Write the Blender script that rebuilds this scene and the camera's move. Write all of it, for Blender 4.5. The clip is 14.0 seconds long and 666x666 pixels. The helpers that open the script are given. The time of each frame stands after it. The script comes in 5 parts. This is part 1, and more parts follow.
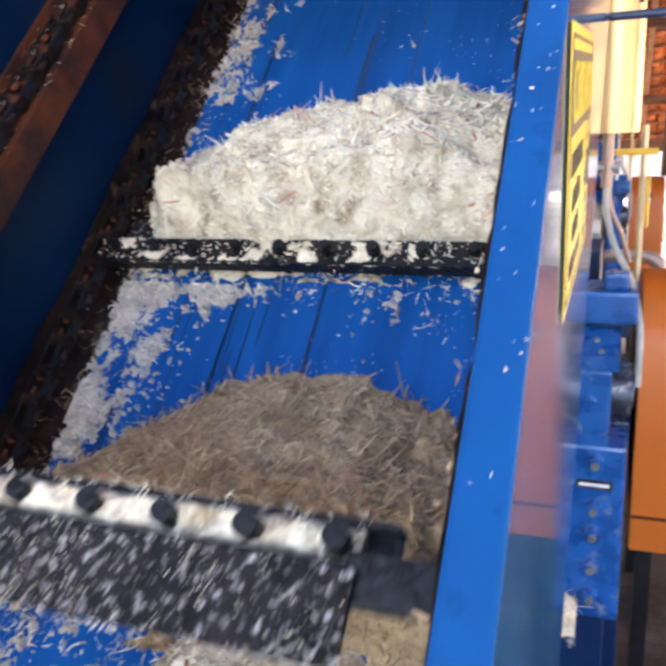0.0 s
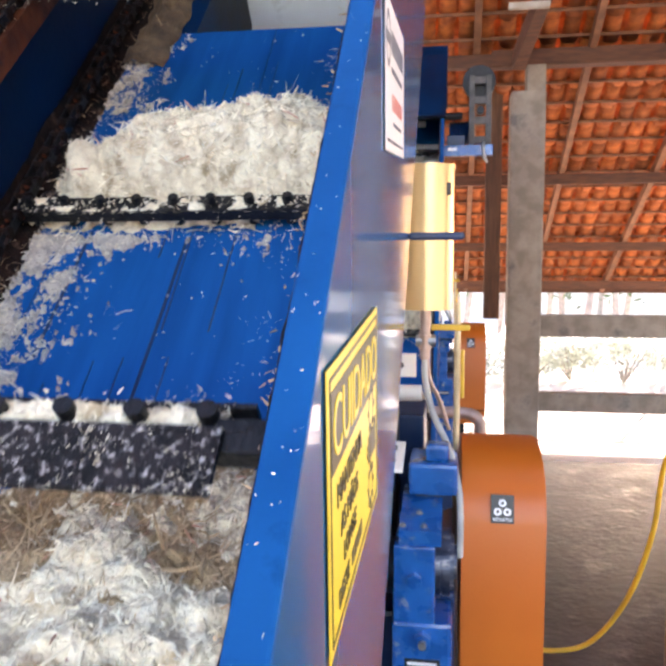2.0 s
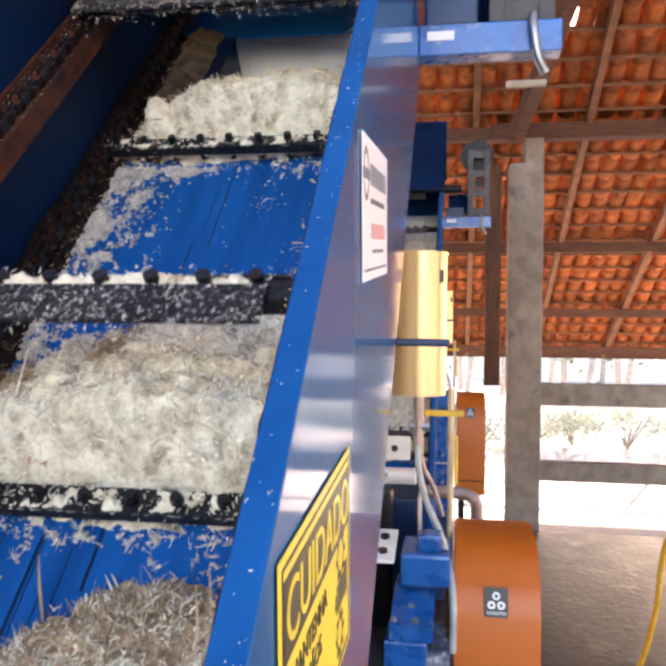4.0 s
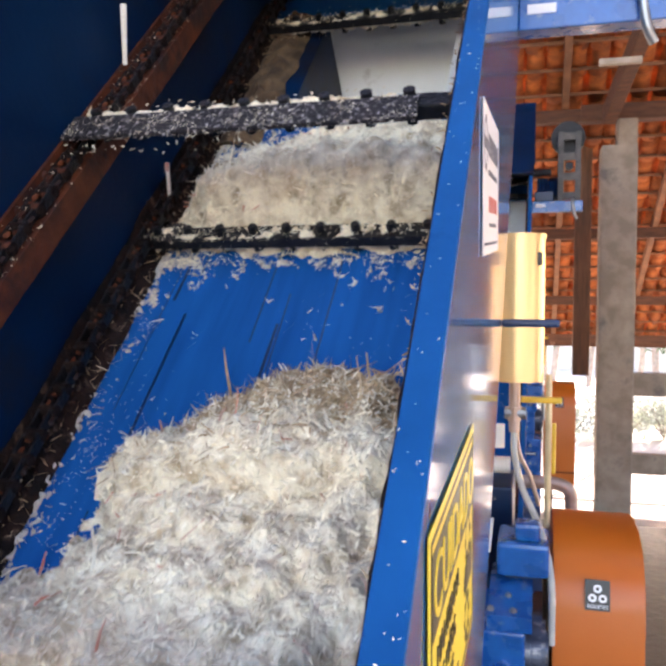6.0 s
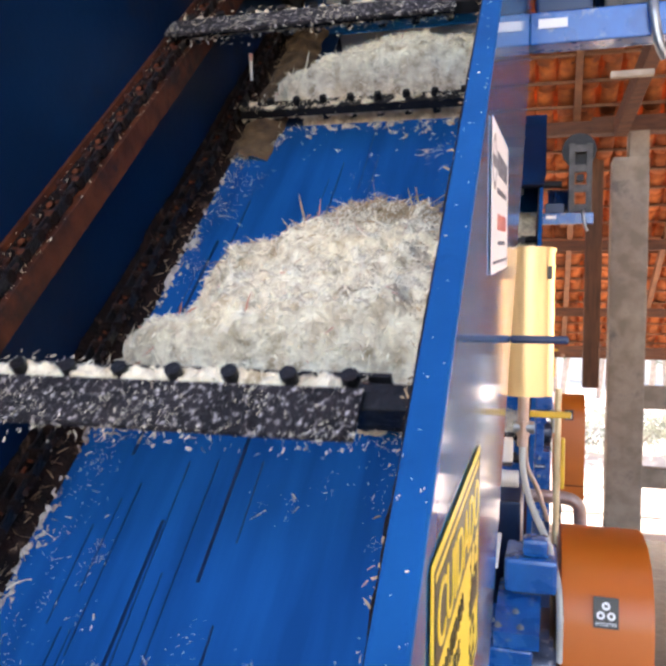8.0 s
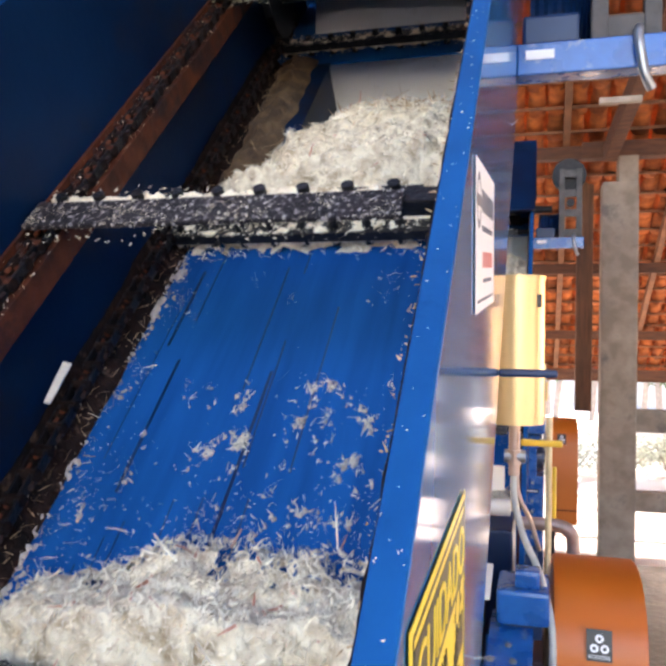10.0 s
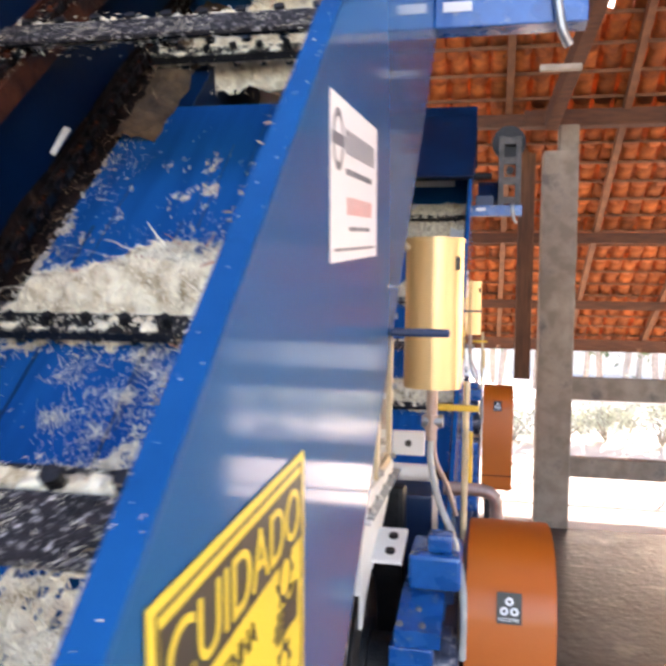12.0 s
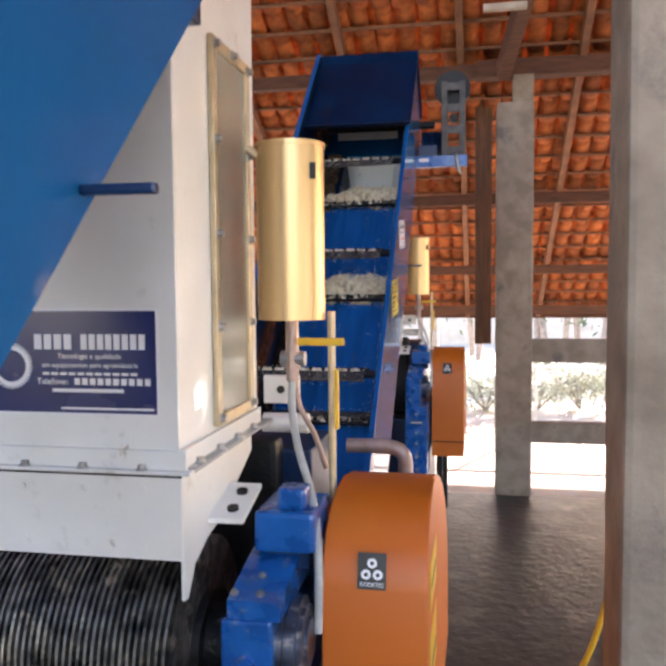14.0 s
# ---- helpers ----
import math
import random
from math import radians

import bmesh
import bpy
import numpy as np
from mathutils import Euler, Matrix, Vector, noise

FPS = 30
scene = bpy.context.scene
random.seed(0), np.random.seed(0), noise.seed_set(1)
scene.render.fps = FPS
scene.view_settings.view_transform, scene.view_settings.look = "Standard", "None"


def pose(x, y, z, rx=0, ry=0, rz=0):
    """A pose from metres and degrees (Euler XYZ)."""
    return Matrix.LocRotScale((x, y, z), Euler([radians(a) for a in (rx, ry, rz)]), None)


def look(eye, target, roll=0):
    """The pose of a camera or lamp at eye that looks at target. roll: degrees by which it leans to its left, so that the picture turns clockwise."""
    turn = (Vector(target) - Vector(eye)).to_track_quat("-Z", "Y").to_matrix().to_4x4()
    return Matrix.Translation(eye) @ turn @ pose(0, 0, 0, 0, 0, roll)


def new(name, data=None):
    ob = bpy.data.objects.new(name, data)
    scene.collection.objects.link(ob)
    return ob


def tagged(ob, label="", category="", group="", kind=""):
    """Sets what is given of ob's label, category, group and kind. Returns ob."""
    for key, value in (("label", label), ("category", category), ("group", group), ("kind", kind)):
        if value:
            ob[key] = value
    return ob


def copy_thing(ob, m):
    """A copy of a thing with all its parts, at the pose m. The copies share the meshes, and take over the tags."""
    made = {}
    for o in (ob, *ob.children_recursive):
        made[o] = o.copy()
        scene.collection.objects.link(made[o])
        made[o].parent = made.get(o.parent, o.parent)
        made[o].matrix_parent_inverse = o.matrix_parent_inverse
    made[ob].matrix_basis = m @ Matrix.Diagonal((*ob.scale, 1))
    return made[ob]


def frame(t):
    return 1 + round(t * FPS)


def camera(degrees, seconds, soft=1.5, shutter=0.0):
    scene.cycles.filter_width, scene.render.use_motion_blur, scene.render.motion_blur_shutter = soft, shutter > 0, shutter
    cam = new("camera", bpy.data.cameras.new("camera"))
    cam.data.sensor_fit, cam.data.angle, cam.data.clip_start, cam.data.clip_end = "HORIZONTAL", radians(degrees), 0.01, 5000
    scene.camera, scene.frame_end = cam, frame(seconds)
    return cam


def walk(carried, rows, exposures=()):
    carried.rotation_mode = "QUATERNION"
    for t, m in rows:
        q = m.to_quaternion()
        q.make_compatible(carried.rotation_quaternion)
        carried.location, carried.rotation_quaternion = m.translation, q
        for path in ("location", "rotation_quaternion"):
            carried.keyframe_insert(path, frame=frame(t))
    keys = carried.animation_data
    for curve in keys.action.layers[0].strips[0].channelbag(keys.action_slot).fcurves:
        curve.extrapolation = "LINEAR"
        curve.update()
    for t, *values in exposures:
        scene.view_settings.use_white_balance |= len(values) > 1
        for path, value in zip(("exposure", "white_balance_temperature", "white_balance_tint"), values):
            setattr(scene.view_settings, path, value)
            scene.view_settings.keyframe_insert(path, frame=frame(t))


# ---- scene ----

cam = camera(46.9, 14.0, soft=3.3, shutter=0.4)
PATH = [
    (0, (-0.105, 0.124, 2.072), (-0.791, 1.932, 1.562), -2.4),
    (0.5, (-0.102, 0.189, 2.103), (-0.645, 2.058, 1.643), -0.4),
    (1, (-0.073, 0.194, 2.142), (-0.606, 2.082, 1.751), -1.5),
    (1.5, (-0.047, 0.197, 2.193), (-0.467, 2.135, 1.935), -1.1),
    (2, (-0.061, 0.199, 2.209), (-0.369, 2.164, 2.004), -0.2),
    (4.5, (-0.027, 0.213, 2.302), (-0.353, 2.186, 2.259), 0.6),
    (5, (-0.047, 0.22, 2.29), (-0.477, 2.172, 2.225), 0.5),
    (5.5, (-0.07, 0.209, 2.276), (-0.583, 2.14, 2.192), 0.5),
    (6, (-0.077, 0.216, 2.277), (-0.596, 2.146, 2.195), 0.2),
    (6.5, (-0.088, 0.22, 2.278), (-0.609, 2.149, 2.202), 0.5),
    (7, (-0.086, 0.221, 2.278), (-0.609, 2.15, 2.203), 0.6),
    (7.5, (-0.083, 0.228, 2.281), (-0.612, 2.156, 2.208), 0.4),
    (8, (-0.075, 0.22, 2.287), (-0.618, 2.144, 2.228), 0.7),
    (10.5, (-0.064, 0.245, 2.309), (-0.584, 2.176, 2.312), 0.6),
    (11, (-0.058, 0.255, 2.309), (-0.553, 2.193, 2.31), 1.2),
    (11.5, (-0.044, 0.257, 2.308), (-0.539, 2.195, 2.302), 0.7),
    (12, (0.024, 0.325, 2.289), (-0.379, 2.282, 2.208), 1.0),
    (12.2, (0.064, 0.353, 2.283), (-0.298, 2.317, 2.181), 0.8),
    (12.5, (0.135, 0.411, 2.266), (-0.175, 2.383, 2.145), 0.7),
    (13, (0.243, 0.529, 2.22), (-0.091, 2.498, 2.103), 1.3),
    (13.5, (0.312, 0.636, 2.175), (-0.03, 2.603, 2.064), -0.4),
    (14, (0.339, 0.73, 2.123), (-0.035, 2.69, 1.995), -0.5),
]
walk(cam, [(t, look(eye, target, roll)) for t, eye, target, roll in PATH],
     exposures=[(0.0, 3.30, 7050, 27), (2.5, 3.25, 7050, 27), (5.0, 3.10, 7100, 27), (11.8, 3.20, 7100, 27), (12.6, 2.84, 6900, 26), (14.0, 2.80, 7000, 26)])

# ---- light: bright day outside an open shed ----
world = bpy.data.worlds.new("world")
scene.world = world
world.use_nodes = True
wn = world.node_tree.nodes
sky = wn.new("ShaderNodeTexSky")
sky.sky_type = "NISHITA"
sky.sun_disc = False
sky.sun_elevation, sky.sun_rotation = radians(17.5), radians(22)
wn["Background"].inputs["Strength"].default_value = 0.15
world.node_tree.links.new(sky.outputs["Color"], wn["Background"].inputs["Color"])
sun_data = bpy.data.lights.new("sun", "SUN")
sun_data.energy, sun_data.angle, sun_data.color = 5.0, radians(0.6), (1.0, 0.95, 0.86)
sun = new("sun", sun_data)
sun.matrix_world = look((4, 10, 3.4), (0, 0, 0))

# ---- materials ----
def mat(name, a, b=None, rough=0.5, metal=0.0, scale=8.0, bump=0.0, fine=60.0, contrast=(0.35, 0.65), stain=None, amount=0.0, stain_scale=3.0, coat=0.0, coat_rough=0.10, coat_ior=1.5, spec=0.5, stretch=(1, 1, 1), rnd=0.0, rough_var=0.1):
    """Two tones mixed by noise, an optional stain at a larger scale, fine relief."""
    m = bpy.data.materials.new(name)
    m.use_nodes = True
    nt = m.node_tree
    nd, ln = nt.nodes, nt.links
    p = nd["Principled BSDF"]
    b = b or tuple(0.75 * c for c in a)
    co = nd.new("ShaderNodeTexCoord")
    mp = nd.new("ShaderNodeMapping")
    mp.inputs["Scale"].default_value = stretch
    ln.new(co.outputs["Object"], mp.inputs["Vector"])
    n1 = nd.new("ShaderNodeTexNoise")
    n1.inputs["Scale"].default_value, n1.inputs["Detail"].default_value = scale, 6
    ln.new(mp.outputs["Vector"], n1.inputs["Vector"])
    r1 = nd.new("ShaderNodeValToRGB")
    r1.color_ramp.elements[0].position, r1.color_ramp.elements[1].position = contrast
    r1.color_ramp.elements[0].color, r1.color_ramp.elements[1].color = (*b, 1), (*a, 1)
    ln.new(n1.outputs["Fac"], r1.inputs["Fac"])
    out = r1.outputs["Color"]
    if stain:
        n2 = nd.new("ShaderNodeTexNoise")
        n2.inputs["Scale"].default_value, n2.inputs["Detail"].default_value, n2.inputs["Roughness"].default_value = stain_scale, 8, 0.65
        ln.new(mp.outputs["Vector"], n2.inputs["Vector"])
        r2 = nd.new("ShaderNodeValToRGB")
        r2.color_ramp.elements[0].position, r2.color_ramp.elements[1].position = 0.62 - 0.3 * amount, 0.72 - 0.2 * amount
        ln.new(n2.outputs["Fac"], r2.inputs["Fac"])
        mx = nd.new("ShaderNodeMixRGB")
        mx.inputs["Color2"].default_value = (*stain, 1)
        ln.new(r2.outputs["Color"], mx.inputs["Fac"])
        ln.new(out, mx.inputs["Color1"])
        out = mx.outputs["Color"]
    if rnd:
        info = nd.new("ShaderNodeObjectInfo")
        geo = nd.new("ShaderNodeNewGeometry")
        ad = nd.new("ShaderNodeMath")
        ad.operation = "ADD"
        ln.new(info.outputs["Random"], ad.inputs[0])
        ln.new(geo.outputs["Random Per Island"], ad.inputs[1])
        fr = nd.new("ShaderNodeMath")
        fr.operation = "FRACT"
        ln.new(ad.outputs[0], fr.inputs[0])
        hs = nd.new("ShaderNodeHueSaturation")
        mr = nd.new("ShaderNodeMapRange")
        mr.inputs["To Min"].default_value, mr.inputs["To Max"].default_value = 1 - rnd, 1 + rnd
        ln.new(fr.outputs[0], mr.inputs["Value"])
        ln.new(mr.outputs["Result"], hs.inputs["Value"])
        ln.new(out, hs.inputs["Color"])
        out = hs.outputs["Color"]
    ln.new(out, p.inputs["Base Color"])
    p.inputs["Metallic"].default_value = metal
    rr = nd.new("ShaderNodeMapRange")
    rr.inputs["To Min"].default_value, rr.inputs["To Max"].default_value = max(0.02, rough - rough_var), min(1, rough + rough_var)
    ln.new(n1.outputs["Fac"], rr.inputs["Value"])
    ln.new(rr.outputs["Result"], p.inputs["Roughness"])
    p.inputs["Coat Weight"].default_value = coat
    p.inputs["Coat Roughness"].default_value = coat_rough
    p.inputs["Coat IOR"].default_value = coat_ior
    p.inputs["Specular IOR Level"].default_value = spec
    if bump:
        n3 = nd.new("ShaderNodeTexNoise")
        n3.inputs["Scale"].default_value, n3.inputs["Detail"].default_value = fine, 5
        ln.new(mp.outputs["Vector"], n3.inputs["Vector"])
        bp = nd.new("ShaderNodeBump")
        bp.inputs["Strength"].default_value, bp.inputs["Distance"].default_value = bump, 0.01
        ln.new(n3.outputs["Fac"], bp.inputs["Height"])
        ln.new(bp.outputs["Normal"], p.inputs["Normal"])
    return m


BLUE = mat("blue_paint", (0, 0.08197, 0.2569), (0, 0.07286, 0.2277), rough=0.34, spec=0.12, scale=3, coat=0.28, rough_var=0.05)
BLUE_PLATE = mat("glossy_blue_plate_paint", (0, 0.094, 0.27), (0, 0.083, 0.238), rough=0.45, spec=0.04, scale=3, coat=1.0, coat_rough=0.08, coat_ior=1.19, rough_var=0.05)
BLUE_LIP = mat("blue_lip_paint", (0, 0.078, 0.25), (0, 0.060, 0.20), rough=0.5, spec=0.06, scale=9, bump=0.05, stain=(0.0, 0.05, 0.17), amount=0.1, stain_scale=20)
BLUE_BED = mat("blue_bed_paint", (0, 0.0936, 0.3103), (0, 0.0634, 0.2277), spec=0.06, rough=0.5, scale=4, bump=0.06, fine=40, stretch=(6, 0.6, 1))
# conveyor blue with the trough and head shade put into its colour, plus splashes
BLUE_IN = mat("blue_wall_paint_shaded_splashed", (0, 0.018, 0.062), (0, 0.009, 0.034), spec=0.12, rough=0.45, scale=3, bump=0.05, stain=(0.012, 0.012, 0.016), amount=0.25, stain_scale=2.2)
BLUE_MACH = mat("blue_machine_paint", (0.0, 0.108, 0.40), (0, 0.066, 0.27), coat=0.5, rough=0.28, scale=14, bump=0.1, stain=(0.20, 0.24, 0.32), amount=0.12, stain_scale=16)
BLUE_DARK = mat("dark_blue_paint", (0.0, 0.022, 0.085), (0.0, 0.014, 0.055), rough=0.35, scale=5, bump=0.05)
WHITE = mat("white_paint", (0.80, 0.80, 0.77), (0.72, 0.72, 0.68), rough=0.4, scale=4, bump=0.05, stain=(0.6, 0.58, 0.53), amount=0.02, stain_scale=9)
GRIMY = mat("grimy_blue_grey_steel", (0.10, 0.12, 0.17), (0.025, 0.03, 0.05), rough=0.38, metal=0.5, scale=18, bump=0.3, stain=(0.34, 0.32, 0.32), amount=0.2, stain_scale=26, stretch=(0.4, 1, 1))
ORANGE = mat("orange_paint", (0.62, 0.148, 0.013), (0.57, 0.128, 0.011), rough=0.42, scale=3, bump=0.05, fine=120)
GOLD = mat("gold_anodised_metal", (0.744, 0.515, 0.262), (0.688, 0.462, 0.222), rough=0.37, metal=0.68, scale=2, rough_var=0.04, stretch=(1, 1, 0.5))
BRASS = mat("pale_gold_frame", (0.60, 0.50, 0.33), (0.47, 0.38, 0.24), rough=0.4, metal=0.5, scale=20, bump=0.05)
STEEL = mat("dull_steel", (0.45, 0.45, 0.44), (0.3, 0.3, 0.3), rough=0.4, metal=0.85, scale=25, bump=0.1)
ROLLER = mat("worn_roller_steel", (0.20, 0.19, 0.18), (0.02, 0.02, 0.02), rough=0.38, metal=0.7, scale=22, bump=0.3, fine=90, stain=(0.38, 0.34, 0.28), amount=0.35, stain_scale=18)
BLACK = mat("greasy_black_steel", (0.0126, 0.0119, 0.014), (0.0042, 0.0042, 0.0049), rough=0.45, metal=0.3, scale=30, bump=0.4, fine=120)
CAKED = mat("caked_black_steel", (0.028, 0.022, 0.024), (0.008, 0.007, 0.008), rough=0.6, spec=0.2, scale=40, bump=0.7, fine=190, stain=(0.62, 0.55, 0.52), amount=0.24, stain_scale=115)
RUST = mat("rusty_brown_rail", (0.125, 0.034, 0.0135), (0.05, 0.014, 0.007), rough=0.6, spec=0.2, scale=18, bump=0.3, stain=(0.02, 0.012, 0.012), amount=0.4, stain_scale=10)
CANE = mat("pale_cane_fibre", (0.92, 0.83, 0.65), (0.78, 0.66, 0.47), rough=0.8, scale=20, bump=0.4, fine=200, rnd=0.22)
HEAP = mat("packed_bagasse", (0.90, 0.79, 0.59), (0.56, 0.43, 0.28), rough=0.9, scale=34, bump=1.0, fine=90, contrast=(0.3, 0.6), stain=(0.36, 0.26, 0.15), amount=0.18, stain_scale=16)
PULP = mat("thin_wet_pulp", (0.60, 0.53, 0.44), (0.34, 0.30, 0.27), rough=0.7, scale=40, bump=0.6, fine=160, contrast=(0.3, 0.6), stain=(0.22, 0.20, 0.22), amount=0.15, stain_scale=30)
CANE_BROWN = mat("brown_cane_fibre", (0.60, 0.43, 0.26), (0.34, 0.21, 0.11), rough=0.8, scale=20, bump=0.4, fine=200, rnd=0.3)
# brown bagasse, toned down partly to paint the shade low on the bed
HEAP_BROWN = mat("packed_brown_shaded_bagasse", (0.50, 0.35, 0.20), (0.24, 0.15, 0.075), rough=0.9, scale=28, bump=1.0, fine=90, contrast=(0.3, 0.6))
CRUST = mat("dark_greasy_crust", (0.022, 0.010, 0.007), (0.005, 0.003, 0.0028), rough=0.75, spec=0.15, scale=26, bump=0.8, fine=80, stain=(0.10, 0.06, 0.04), amount=0.15, stain_scale=30)
CRUST2 = mat("brown_bagasse_crust", (0.18, 0.105, 0.0525), (0.06, 0.03375, 0.01875), rough=0.8, scale=22, bump=0.8, fine=80)
CHIP = mat("fresh_cane_chip", (0.85, 0.80, 0.70), (0.75, 0.66, 0.52), rough=0.6, scale=30, stretch=(1, 8, 8))
PINK = mat("red_cane_rind", (0.55, 0.16, 0.09), (0.62, 0.4, 0.3), rough=0.7, scale=20)
YELLOW = mat("yellow_sign_vinyl", (0.7998, 0.6138, 0.0558), (0.7719, 0.5766, 0.0465), rough=0.35, scale=6)
INK = mat("black_ink", (0.02, 0.018, 0.015), rough=0.4)
PAPER = mat("white_vinyl_label", (0.84, 0.84, 0.86), (0.8, 0.8, 0.83), rough=0.35, scale=5)
GREY_INK = mat("grey_ink", (0.12, 0.13, 0.17), rough=0.5)
RED_INK = mat("red_ink", (0.55, 0.08, 0.05), rough=0.5)
NAVY = mat("navy_sticker_vinyl", (0.01, 0.02, 0.11), (0.012, 0.024, 0.12), rough=0.25, scale=4)
YELLOW_PLASTIC = mat("yellow_plastic", (0.85, 0.50, 0.03), rough=0.4)
HOSE = mat("clear_grey_hose", (0.42, 0.43, 0.42), (0.32, 0.33, 0.33), rough=0.25, scale=10)
COPPER = mat("pinkish_pipe_fitting", (0.45, 0.33, 0.29), (0.33, 0.24, 0.2), rough=0.4, metal=0.4, scale=20)
CONCRETE = mat("wet_dark_concrete", (0.0612, 0.05018, 0.04406), (0.02203, 0.01775, 0.01591), rough=0.42, spec=0.32, scale=3.5, bump=0.8, fine=13, stain=(0.125, 0.098, 0.085), amount=0.25, stain_scale=2.5, rough_var=0.24)
POST = mat("grey_cement_post", (0.335, 0.268, 0.205), (0.205, 0.156, 0.114), rough=0.85, scale=6, bump=0.4, fine=40, stain=(0.15, 0.12, 0.10), amount=0.2, stain_scale=3)
WOOD = mat("weathered_brown_wood", (0.13, 0.048, 0.022), (0.07, 0.026, 0.012), rough=0.8, scale=5, bump=0.4, fine=30, stretch=(1, 6, 6))
WOOD_UPRIGHT = mat("weathered_upright_wood", (0.19, 0.085, 0.042), (0.10, 0.044, 0.022), rough=0.8, scale=5, bump=0.4, fine=30, stretch=(5, 5, 0.7))
BATTEN = mat("pale_batten_wood", (0.25, 0.108, 0.05), (0.15, 0.062, 0.03), rough=0.8, scale=8, bump=0.3)
BATTEN_PALE = mat("bleached_batten_wood", (0.46, 0.38, 0.30), (0.34, 0.27, 0.2), rough=0.8, scale=8, bump=0.3)
TILE = mat("terracotta_tile", (0.43, 0.115, 0.022), (0.25, 0.060, 0.011), rough=0.85, scale=14, bump=0.4, fine=60, rnd=0.35)
SOIL = mat("pale_dry_soil", (0.68, 0.63, 0.56), (0.55, 0.49, 0.42), rough=0.95, scale=0.8, bump=0.4, fine=6)
BARK = mat("pale_tree_bark", (0.40, 0.35, 0.30), (0.26, 0.22, 0.19), rough=0.9, scale=8, bump=0.6, fine=30)
# grey-green leaf lightened so that outdoor glare sits in the colour
LEAF_GLARE = mat("glare_paled_hedge_leaf", (0.62, 0.64, 0.52), (0.42, 0.45, 0.35), rough=0.8, scale=3, rnd=0.3)
LEAF = mat("tree_leaf", (0.10, 0.16, 0.05), (0.05, 0.09, 0.025), rough=0.6, scale=3, rnd=0.3)
GREYPAINT = mat("grimy_grey_paint", (0.096, 0.084, 0.076), (0.04, 0.036, 0.032), rough=0.6, scale=12, bump=0.2)
BRICK = mat("dark_weathered_render", (0.17, 0.11, 0.08), (0.10, 0.06, 0.045), rough=0.9, scale=3, bump=0.3)
WALLPAINT = mat("whitewashed_wall", (0.75, 0.72, 0.66), (0.6, 0.56, 0.5), rough=0.9, scale=3, bump=0.2)


def glass_mat():
    m = bpy.data.materials.new("smoky_acrylic")
    m.use_nodes = True
    p = m.node_tree.nodes["Principled BSDF"]
    p.inputs["Base Color"].default_value = (0.75, 0.72, 0.62, 1)
    p.inputs["Roughness"].default_value = 0.12
    p.inputs["Transmission Weight"].default_value = 0.75
    p.inputs["IOR"].default_value = 1.45
    return m


ACRYLIC = glass_mat()


# ---- mesh helpers ----
def box(bm, x0, x1, y0, y1, z0, z1, bevel=0.0):
    geo = bmesh.ops.create_cube(bm, size=1)
    vs = geo["verts"]
    bmesh.ops.scale(bm, vec=(x1 - x0, y1 - y0, z1 - z0), verts=vs)
    bmesh.ops.translate(bm, vec=((x0 + x1) / 2, (y0 + y1) / 2, (z0 + z1) / 2), verts=vs)
    if bevel:
        es = list({e for v in vs for e in v.link_edges})
        bmesh.ops.bevel(bm, geom=es, offset=bevel, segments=2, affect="EDGES", profile=0.6)
    return bm


def cyl(bm, p, q, r, r2=None, seg=20, bevel=0.0):
    """A rod from p to q."""
    p, q = Vector(p), Vector(q)
    m = Matrix.Translation((p + q) / 2) @ (q - p).to_track_quat("Z", "Y").to_matrix().to_4x4()
    bmesh.ops.create_cone(bm, cap_ends=True, segments=seg, radius1=r, radius2=r if r2 is None else r2, depth=(q - p).length, matrix=m)
    return bm


def tube(bm, pts, r, seg=10):
    """A pipe that follows a smooth line through pts."""
    P = [Vector(p) for p in pts]
    line = []
    for i in range(len(P) - 1):
        a, b, c, d = P[max(i - 1, 0)], P[i], P[i + 1], P[min(i + 2, len(P) - 1)]
        for k in range(6):
            t = k / 6
            line.append(0.5 * ((2 * b) + (c - a) * t + (2 * a - 5 * b + 4 * c - d) * t * t + (3 * b - a - 3 * c + d) * t ** 3))
    line.append(P[-1])
    rings = []
    for i, c in enumerate(line):
        way = (line[min(i + 1, len(line) - 1)] - line[max(i - 1, 0)]).normalized()
        q = way.to_track_quat("Z", "Y").to_matrix()
        rings.append([bm.verts.new(c + q @ Vector((r * math.cos(2 * math.pi * k / seg), r * math.sin(2 * math.pi * k / seg), 0))) for k in range(seg)])
    for a, b in zip(rings, rings[1:]):
        for k in range(seg):
            f = bm.faces.new((a[k], a[(k + 1) % seg], b[(k + 1) % seg], b[k]))
            f.smooth = True
    return bm


def prism(bm, outline, x0, x1):
    """A y-z outline drawn out along x."""
    a = [bm.verts.new((x0, y, z)) for y, z in outline]
    b = [bm.verts.new((x1, y, z)) for y, z in outline]
    n = len(outline)
    bm.faces.new(a[::-1])
    bm.faces.new(b)
    for i in range(n):
        bm.faces.new((a[i], a[(i + 1) % n], b[(i + 1) % n], b[i]))
    bmesh.ops.recalc_face_normals(bm, faces=bm.faces)
    return bm


def part(name, bm, material, parent=None, label="", smooth=False):
    me = bpy.data.meshes.new(name)
    if smooth:
        for f in bm.faces:
            f.smooth = True
    bm.to_mesh(me)
    bm.free()
    me.materials.append(material)
    ob = new(name, me)
    ob.parent = parent
    if label:
        tagged(ob, label)
    if smooth:
        me.set_sharp_from_angle(angle=radians(40))
    return ob


def B(*a, **k):
    return box(bmesh.new(), *a, **k)


def C(*a, **k):
    return cyl(bmesh.new(), *a, **k)


